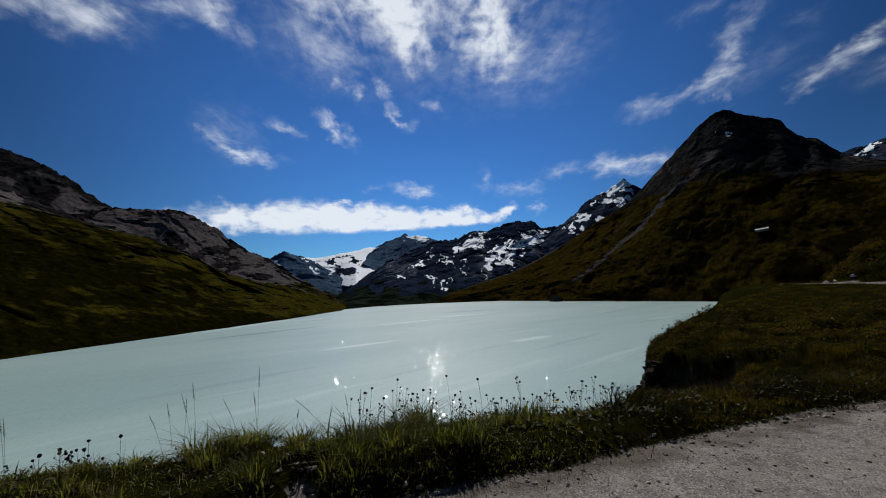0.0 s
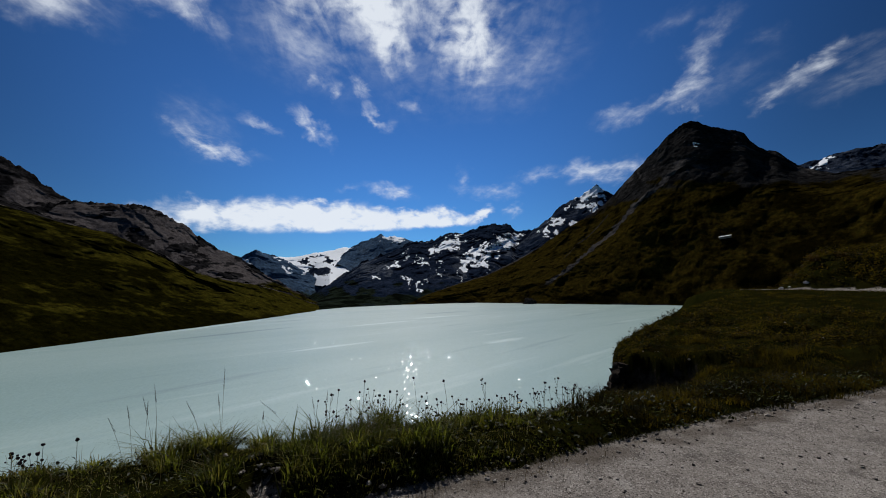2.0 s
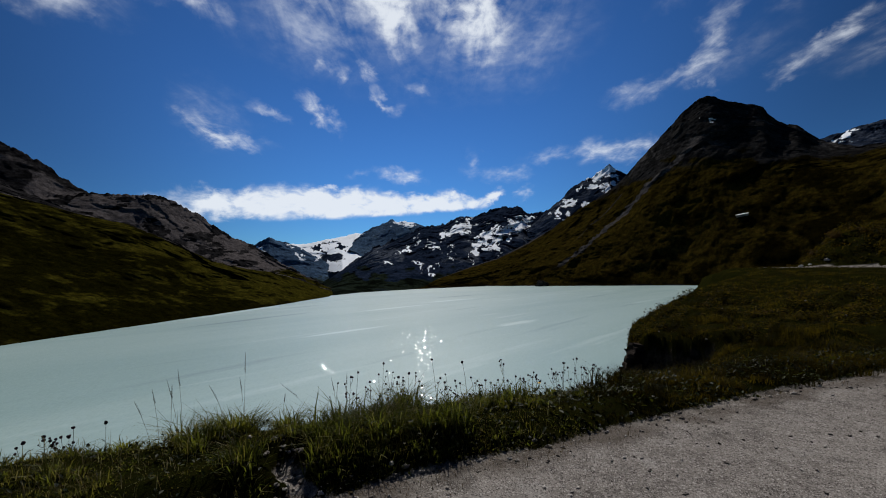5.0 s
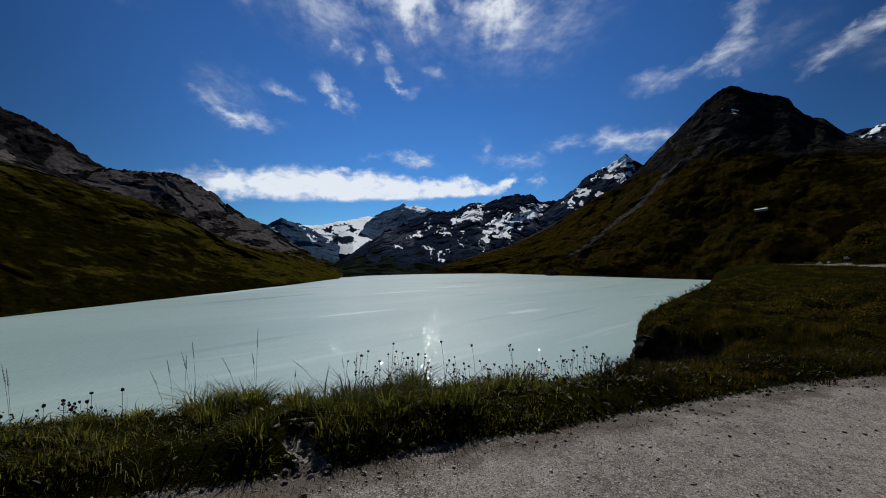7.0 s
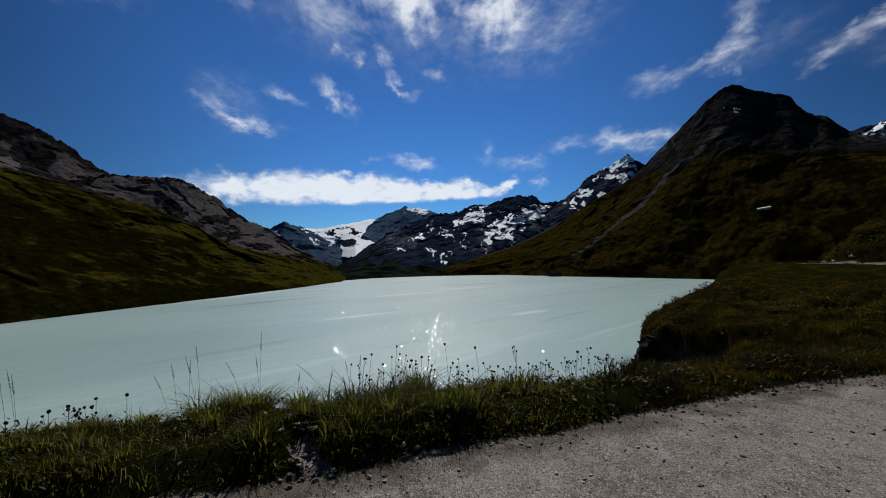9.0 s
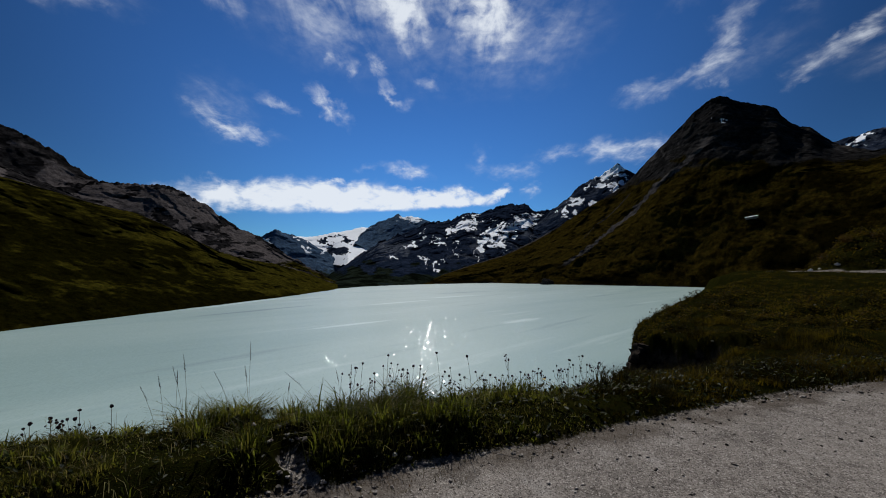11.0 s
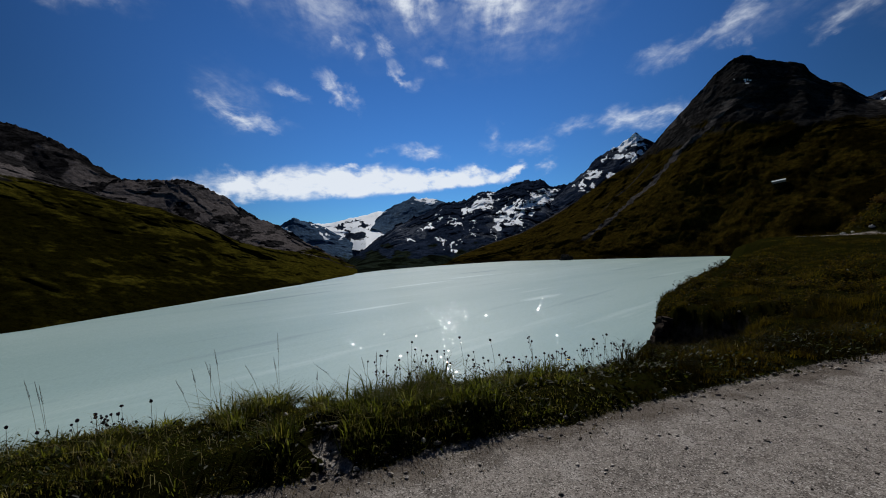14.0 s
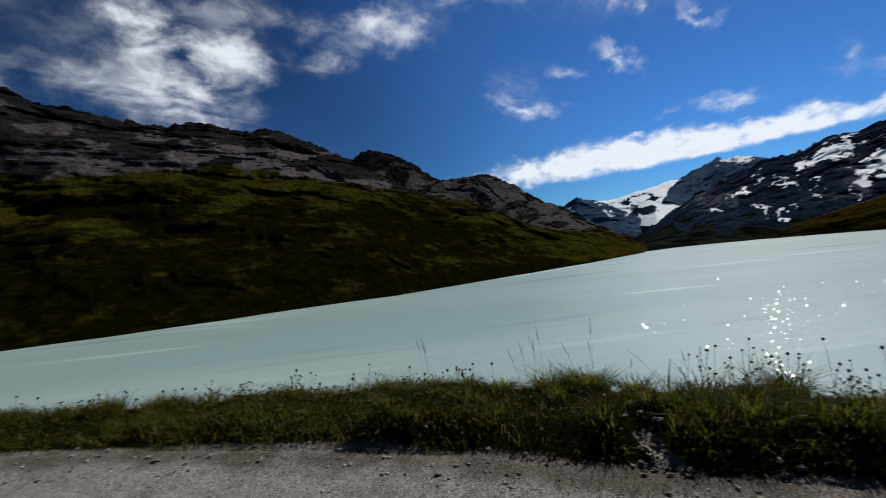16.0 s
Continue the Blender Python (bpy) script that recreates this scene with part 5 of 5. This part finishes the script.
STALKS_B = [(0.77, 5.18, 0.55), (0.83, 5.38, 0.45), (0.97, 5.3, 0.31), (1.08, 5.35, 0.25), (1.18, 5.28, 0.3), (1.22, 5.22, 0.34), (1.49, 5.42, 0.3), (1.54, 5.38, 0.16), (1.68, 5.61, 0.39), (1.99, 6.0, 0.36), (2.03, 5.94, 0.25), (2.05, 5.81, 0.2), (2.25, 6.18, 0.05), (2.43, 6.3, 0.13),
            (2.61, 6.43, 0.12), (0.7, 5.33, 0.2), (1.4, 5.54, 0.15), (1.83, 5.81, 0.12)]
STALKS_C = [(-3.35, 3.58, 0.36), (-3.46, 3.76, 0.26), (-3.42, 3.77, 0.27), (-3.25, 3.55, 0.3), (-3.34, 3.73, 0.3), (-3.28, 3.74, 0.3), (-3.25, 3.66, 0.24), (-3.11, 3.74, 0.2), (-5.25, 2.61, 0.37), (-5.01, 2.67, 0.35), (-4.37, 3.11, 0.41), (-6.44, 2.01, 0.24), (-5.99, 2.22, 0.2), (-7.32, 1.21, 0.22)]
dice = random.Random(7)
for x, y, top in (*STALKS_A, *STALKS_B, *STALKS_C):
    wildflower(x, y, top, dice, dice.choice((0, 0, 1, 1, 2)), "dark dried wildflower stalk with round seed heads on the verge")


for k in range(44):                                  # lower, thinner ones between them
    f = dice.random()
    x = -1.2 + 3.6 * f
    wildflower(x, 4.58 + 0.47 * (x + 1.2) + dice.uniform(-0.25, 0.1), 0.18 + dice.uniform(0, 0.2) * (1.2 - f), dice, dice.choice((0, 1, 2, 2)), "short dried wildflower stalk among the verge grass")


for k in range(40):                                  # a sparse row along the brow where the verge runs low
    x = -2.9 - 5.6 * (k + dice.random()) / 40
    y = float(np.interp(x, [p[0] for p in BRINK[:9]], [p[1] for p in BRINK[:9]])) - dice.uniform(0.05, 0.4)
    top = float(lie(np.array([x]), np.array([y]))[0][0]) + dice.uniform(0.14, 0.27)
    wildflower(x, y, top, dice, dice.choice((0, 0, 1, 2)), "thin dried wildflower stalk on the low brow of the verge")


def culm(x, y, top, bend, way):
    """A tall grass stem with a feathery ear."""
    foot = float(lie(np.array([x]), np.array([y]))[0][0]) - 0.02
    tall = top - foot
    ob = new("grass_culm")
    ob.location = (x - bend * math.cos(way), y - bend * math.sin(way), foot)
    tagged(ob, "tall dry grass stem with a slender ear above the verge", "grass stem", "tall grass stems")
    line = stalk_line(tall, bend, way)
    part("stem", tube(line, 0.0016), culm_mat, ob)
    bm = bmesh.new()
    tip, low = Vector(line[-1]), Vector(line[-3])
    for k in range(26):
        f = k / 25
        at = low.lerp(tip, f)
        turn = k * 2.4
        out = 0.010 * (1 - 0.7 * f)
        side = Vector((math.cos(turn), math.sin(turn), 0)) * out
        a, b, c, d = at, at + side * 0.6 + Vector((0, 0, 0.008)), at + side + Vector((0, 0, 0.022)), at + side * 0.2 + Vector((0, 0, 0.012))
        bm.faces.new([bm.verts.new(v) for v in (a, b, c, d)])
    part("ear", bm, head_mat, ob)


for row in ((-2.5, 4.01, 0.79, 0.10, 2.6), (-2.64, 4.07, 0.67, 0.16, 2.9), (-2.54, 3.99, 0.65, 0.05, 2.0), (-2.0, 4.32, 0.87, 0.01, 0.3), (-1.99, 4.18, 0.65, 0.06, 2.8), (-3.86, 3.54, 0.67, 0.12, 3.0), (-3.84, 3.56, 0.63, 0.15, 2.7), (-1.61, 4.37, 0.43, 0.03, 0.4),
            (-1.02, 4.61, 0.56, 0.02, 1.0), (-3.89, 3.48, 0.7, 0.12, 3.1), (-1.70, 4.5, 0.5, 0.42, 3.3), (-2.33, 4.25, 0.57, 0.22, 3.2), (-2.9, 4.0, 0.5, 0.16, 3.4), (-2.7, 3.95, 0.62, 0.14, 2.6), (-1.2, 4.65, 0.5, 0.08, 2.8)):
    culm(*row)


# ---------------------------------------------------------------- stones
def rock(seed, rough=0.45, flat=0.6, cuts=2):
    bm = bmesh.new()
    bmesh.ops.create_icosphere(bm, subdivisions=cuts, radius=1.0)
    for v in bm.verts:
        k = 1 + rough * noise.noise(v.co * 1.3 + Vector((seed * 7.1, 0, 0))) * 2 + rough * 0.5 * noise.noise(v.co * 3.1 + Vector((0, seed * 3.3, 0)))
        v.co = Vector((v.co.x * k, v.co.y * k * 0.8, v.co.z * k * flat))
    me = bpy.data.meshes.new("stone")
    bm.to_mesh(me)
    bm.free()
    return me


STONE_MESHES = []
for k in range(7):
    me = rock(k + 1)
    me.materials.append(white_stone_mat if k == 6 else stone_mat if k < 4 else dark_stone_mat)
    STONE_MESHES.append(me)


def stone(x, y, size, k, turn, label, name="stone", group="stones beside the track", up=0.25):
    ob = new(name, STONE_MESHES[k])
    z = float(lie(np.array([x]), np.array([y]))[0][0])
    ob.matrix_world = pose(x, y, z + size * up, 0, 0, turn) @ Matrix.Diagonal((size, size, size, 1))
    return tagged(ob, label, "stone", group)


for x, y, size, k in ((-0.38, 3.38, 0.045, 0), (-0.62, 3.06, 0.04, 1), (-0.50, 3.02, 0.03, 2), (-1.25, 3.0, 0.03, 3), (-1.6, 3.25, 0.04, 4), (-1.66, 3.45, 0.04, 5), (-1.2, 3.35, 0.035, 2), (-1.1, 3.6, 0.035, 0), (-1.72, 3.8, 0.04, 1), (-1.15, 2.92, 0.04, 5), (-2.9, 2.55, 0.03, 2),
                      (-2.0, 2.75, 0.03, 0), (-2.3, 2.65, 0.03, 3), (4.2, 5.15, 0.03, 0), (4.05, 5.08, 0.035, 2), (3.9, 5.0, 0.025, 1), (4.35, 5.2, 0.02, 3), (3.75, 4.95, 0.03, 4), (3.86, 3.92, 0.028, 4), (4.05, 4.0, 0.02, 5), (2.85, 3.3, 0.03, 1), (-4.0, 1.5, 0.05, 3), (-4.9, 0.95, 0.06, 0), (-3.2, 1.9, 0.04, 1)):
    stone(x, y, size * 0.65, k, dice.uniform(0, 360), "pale rounded stone lying by the gravel track" if k < 4 else "dark grey stone lying by the gravel track")
for k in range(70):
    f = dice.uniform(-1, 1)
    y = 3.36 + 0.36 * f
    x = -1.14 - 0.30 * (y - 3.25) + dice.gauss(0, 0.13)
    stone(x, y, dice.uniform(0.008, 0.028), (0, 1, 4, 5, 2, 5)[k % 6], dice.uniform(0, 360), "small angular stone in the washed-out runnel", "stone", "stones in the runnel", 0.3)
for k in range(130):
    x = dice.uniform(-6.5, 6.5)
    y = float(np.interp(x, [p[0] for p in TRACK[3:11]], [p[1] for p in TRACK[3:11]])) + dice.gauss(-0.10, 0.16)
    stone(x, y, dice.uniform(0.007, 0.02) * (1.5 if k % 6 < 3 else 1.0), k % 6, dice.uniform(0, 360), "small pale stone at the edge of the track" if k % 6 < 4 else "small dark stone at the edge of the track", "stone", "stones along the track edge", 0.3)
for x, y, size, k in ((45.9, 48.0, 0.30, 0), (43.9, 49.3, 0.24, 2), (44.6, 48.9, 0.17, 1)):
    stone(x, y, size, 6, dice.uniform(0, 360), "pale boulder in the grass beside the far bend of the track", "boulder", "boulders by the track bend", 0.35)
for k in range(24):
    a, d = radians(dice.uniform(27, 46)), dice.uniform(9, 34)
    x, y = d * math.sin(a), d * math.cos(a)
    stone(x, y, dice.uniform(0.03, 0.085), k % 4, dice.uniform(0, 360), "small pale stone half sunk in the turf", "stone", "stones in the turf", 0.5)


for k in range(110):
    x = dice.uniform(-5, 6.5)
    y = float(np.interp(x, [p[0] for p in TRACK[3:11]], [p[1] for p in TRACK[3:11]])) - 0.15 - 2.3 * dice.random() ** 1.4
    pale = k % 5 < 3
    stone(x, y, dice.uniform(0.007, 0.017) * (1.3 if pale else 1.0), k % 3 if pale else 4 + k % 2, dice.uniform(0, 360), "small pale pebble pressed into the gravel" if pale else "small dark pebble pressed into the gravel", "pebble", "pebbles on the track", 0.05)


def gravel():
    """Loose chippings on the track: rough eight-sided grains."""
    n = 45000
    x, y, t, b = keep(n * 2, (-9, 9, -1, 8.5), lambda t, b, x, y: (t < 0.12) & (t > -TRACK_WIDTH) & (rng.uniform(0, 1, len(x)) < 0.25 + 0.75 * np.exp(-np.abs(t) * 2.2)))
    n = len(x)
    size = np.where(rng.uniform(0, 1, n) < 0.006, 0.013, 0.0) + np.where(rng.uniform(0, 1, n) < 0.045, 0.0105, 0.0035) * rng.uniform(0.6, 1.5, n) + 0.003 * rng.power(0.4, n)
    c = np.stack([x, y, lie(x, y)[0] + size * 0.3], 1)
    corners = np.array([(1, 0, 0), (0, 1, 0), (-1, 0, 0), (0, -1, 0), (0, 0, 0.7), (0, 0, -0.7)], float)
    V = (c[:, None, :] + corners[None] * size[:, None, None] * rng.uniform(0.6, 1.35, (n, 6, 1)) + rng.normal(0, 0.25, (n, 6, 3)) * size[:, None, None]).reshape(-1, 3)
    k = np.arange(n)[:, None] * 6
    F = np.concatenate([k + f for f in ([0, 1, 4], [1, 2, 4], [2, 3, 4], [3, 0, 4], [1, 0, 5], [2, 1, 5], [3, 2, 5], [0, 3, 5])], 1).reshape(-1, 3)
    m = Nodes("chippings")
    tone = m.mix(m.step(m.island(), 0.05, 0.95), (0.05, 0.046, 0.043), (0.36, 0.34, 0.32))
    tagged(new("gravel_chippings", soup("gravel_chippings", V, F, m.done(tone, 0.9))), "loose grey stone chippings on the gravel track", "gravel", kind="stuff")


gravel()


def rock_outcrop():
    """A layered rock step below the headland's turf."""
    bm = bmesh.new()
    toss = random.Random(3)
    z = -3.0
    while z < 0.58:                                       # broken level beds, stepping back as they rise
        thick = toss.uniform(0.09, 0.26)
        back = 0.30 * (z + 1.9) + toss.uniform(-0.14, 0.14)
        for k in range(5):
            wide, deep = toss.uniform(0.38, 0.75), toss.uniform(0.5, 1.0)
            at = Vector((-0.42 + back + 0.33 * k + toss.uniform(-0.12, 0.12), toss.uniform(-0.25, 0.25) + 0.2 * k + 0.1 * z, z + 0.05 * k * toss.uniform(-1, 1)))
            m = Matrix.Translation(at) @ Matrix.Rotation(toss.uniform(-0.6, 0.6), 4, "Z") @ Matrix.Rotation(0.12 + toss.uniform(-0.1, 0.1), 4, "Y") @ Matrix.Rotation(toss.uniform(-0.1, 0.1), 4, "X") @ Matrix.Diagonal((wide, deep, thick * 1.2, 1))
            start, first = len(bm.verts), len(bm.edges)
            bmesh.ops.create_cube(bm, size=1.0, matrix=m)
            bm.edges.ensure_lookup_table()
            bmesh.ops.subdivide_edges(bm, edges=bm.edges[first:], cuts=3, use_grid_fill=True)
            bm.verts.ensure_lookup_table()
            for v in bm.verts[start:]:
                v.co += Vector((0.16 * noise.noise(v.co * 3.3), 0.16 * noise.noise(v.co * 3.3 + Vector((5, 0, 0))), 0.05 * noise.noise(v.co * 4.1 + Vector((0, 7, 0)))))
        z += thick
    me = bpy.data.meshes.new("rock_outcrop")
    bm.to_mesh(me)
    bm.free()
    me.materials.append(dark_rock_mat)
    ob = new("rock_outcrop", me)
    ob.matrix_world = pose(10.22, 22.2, -3.0, 0, 0, -8)
    return tagged(ob, "dark layered rock outcrop under the turf of the headland", "rock")


rock_outcrop()


# ---------------------------------------------------------------- far and small things
def box(bm, size, at):
    m = Matrix.Translation(at) @ Matrix.Diagonal((*size, 1))
    bmesh.ops.create_cube(bm, size=1.0, matrix=m)
    return bm


def barn():
    """A long low alpine shed with a pale metal roof on the far slope."""
    ob = new("alpine_shed")
    ob.matrix_world = pose(715.5, 949.5, 119.5, 0, -7, -37)
    tagged(ob, "long low stone shed with a pale metal roof on the mountainside", "shed")
    part("wall", box(bmesh.new(), (24, 7, 5), (0, 0, 0)), shed_wall_mat, ob)
    for side in (-1, 1):
        bm = bmesh.new()
        pts = [(-12.6, side * 4.2, 2.3), (12.6, side * 4.2, 2.3), (12.6, 0, 4.3), (-12.6, 0, 4.3)]
        low = [bm.verts.new(p) for p in pts]
        high = [bm.verts.new((p[0], p[1], p[2] + 0.3)) for p in pts]
        for f in ((low[3], low[2], low[1], low[0]), tuple(high), *((low[i], low[(i + 1) % 4], high[(i + 1) % 4], high[i]) for i in range(4))):
            bm.faces.new(f)
        bmesh.ops.recalc_face_normals(bm, faces=bm.faces[:])
        part("roof", bm, shed_roof_mat, ob, "pale metal roof slope")


shed_wall_mat = plain_material("rubble_wall", (0.12, 0.11, 0.10), (0.2, 0.19, 0.18), 0.8)
shed_roof_mat = plain_material("pale_roof", (0.72, 0.72, 0.72), (0.82, 0.82, 0.82), 0.3, 0.6)
barn()


def shore_knob(x, y, width, tall, k):
    """A dark rock knob at the water's edge."""
    bm = bmesh.new()
    bmesh.ops.create_icosphere(bm, subdivisions=4, radius=1.0)
    for v in bm.verts:
        p = v.co.copy()
        f = 1 + 0.35 * noise.noise(p * 1.7 + Vector((k * 9.1, 0, 0))) + 0.16 * noise.noise(p * 5 + Vector((0, k * 4, 0)))
        v.co = Vector((p.x * f * width, p.y * f * width * 0.8, p.z * f * tall))
    me = bpy.data.meshes.new("shore_rock")
    bm.to_mesh(me)
    bm.free()
    me.materials.append(dark_rock_mat)
    ob = new("shore_rock", me)
    ob.location = (x, y, LAKE + tall * 0.2)
    return tagged(ob, "dark rock knob at the edge of the lake", "rock", "rocks on the lake shore")


shore_knob(286, 1146, 15, 14, 1)
shore_knob(300, 1152, 10, 9, 2)


def shrub(x, y, size, k):
    """A low woody bush: bare stems under a loose crown of small leaves."""
    foot = float(lie(np.array([x]), np.array([y]))[0][0]) - 0.03
    ob = new("alpine_shrub")
    ob.location = (x, y, foot)
    tagged(ob, "low reddish-brown alpine shrub on the slope above the track", "shrub", "shrubs above the track")
    toss = random.Random(k)
    for i in range(6):
        a, r = i * 1.05 + toss.uniform(-0.3, 0.3), size * toss.uniform(0.4, 0.8)
        part("stem", tube([(0, 0, 0), (r * 0.4 * math.cos(a), r * 0.4 * math.sin(a), size * 0.4), (r * math.cos(a), r * math.sin(a), size * toss.uniform(0.6, 0.9))], 0.02 * size + 0.006, 0.4), stem_mat, ob)
    dots = np.random.default_rng(k)
    n = 900
    a, r, h = dots.uniform(0, 6.283, n), np.sqrt(dots.uniform(0, 1, n)), dots.uniform(0.15, 1, n)
    lump = 0.75 + 0.35 * fbm(np.cos(a) * 1.5 + k, np.sin(a) * 1.5, h * 2, 55, 3)
    wide = size * lump * np.sqrt(1 - (h - 0.45) ** 2 * 1.6)
    V, F = leaves(r * wide * np.cos(a), r * wide * np.sin(a), h * size * lump, dots.uniform(0.03, 0.075, n), dots)
    crown = new("foliage", soup("foliage", V, F, shrub_mat))
    crown.parent = ob


shrub_mat = leaf_material("shrub_leaves", ((0.03, 0.025, 0.004), (0.05, 0.03, 0.006), (0.055, 0.022, 0.008), (0.09, 0.05, 0.015)), 0.5, 0.3, (0.08, 0.05, 0.006))
for k, (x, y, size) in enumerate(((49.5, 50.5, 0.9), (51.0, 52.0, 1.1), (52.5, 49.5, 0.8), (50.2, 54.0, 1.0), (54.0, 53.5, 1.2), (48.4, 52.4, 0.6), (55.5, 50.8, 0.9), (52.0, 57.0, 1.1), (57.5, 56.0, 1.2), (49.0, 56.5, 0.8))):
    shrub(x, y, size, 200 + k)


def yellow_flower(x, y, tall):
    foot = float(lie(np.array([x]), np.array([y]))[0][0]) - 0.01
    ob = new("yellow_flower")
    ob.location = (x, y, foot)
    tagged(ob, "single small yellow flower in the verge grass", "flower")
    part("stem", tube(stalk_line(tall, 0.01, 1.0), 0.0022), stem_mat, ob)
    for i in range(11):
        a = i * 0.571
        bm = bmesh.new()
        c, s_ = math.cos(a), math.sin(a)
        vs = [bm.verts.new((0.01 * math.cos(1.0) + d * c - w * s_, 0.01 * math.sin(1.0) + d * s_ + w * c, tall + h)) for d, w, h in ((0.002, 0, 0), (0.014, 0.005, 0.004), (0.024, 0, 0.003), (0.014, -0.005, 0.004))]
        bm.faces.new(vs)
        part("petal", bm, petal_mat, ob)


petal_mat = plain_material("yellow_petal", (0.7, 0.42, 0.01), (0.8, 0.55, 0.02), 40, 0.6)
yellow_flower(1.18, 4.95, 0.2)
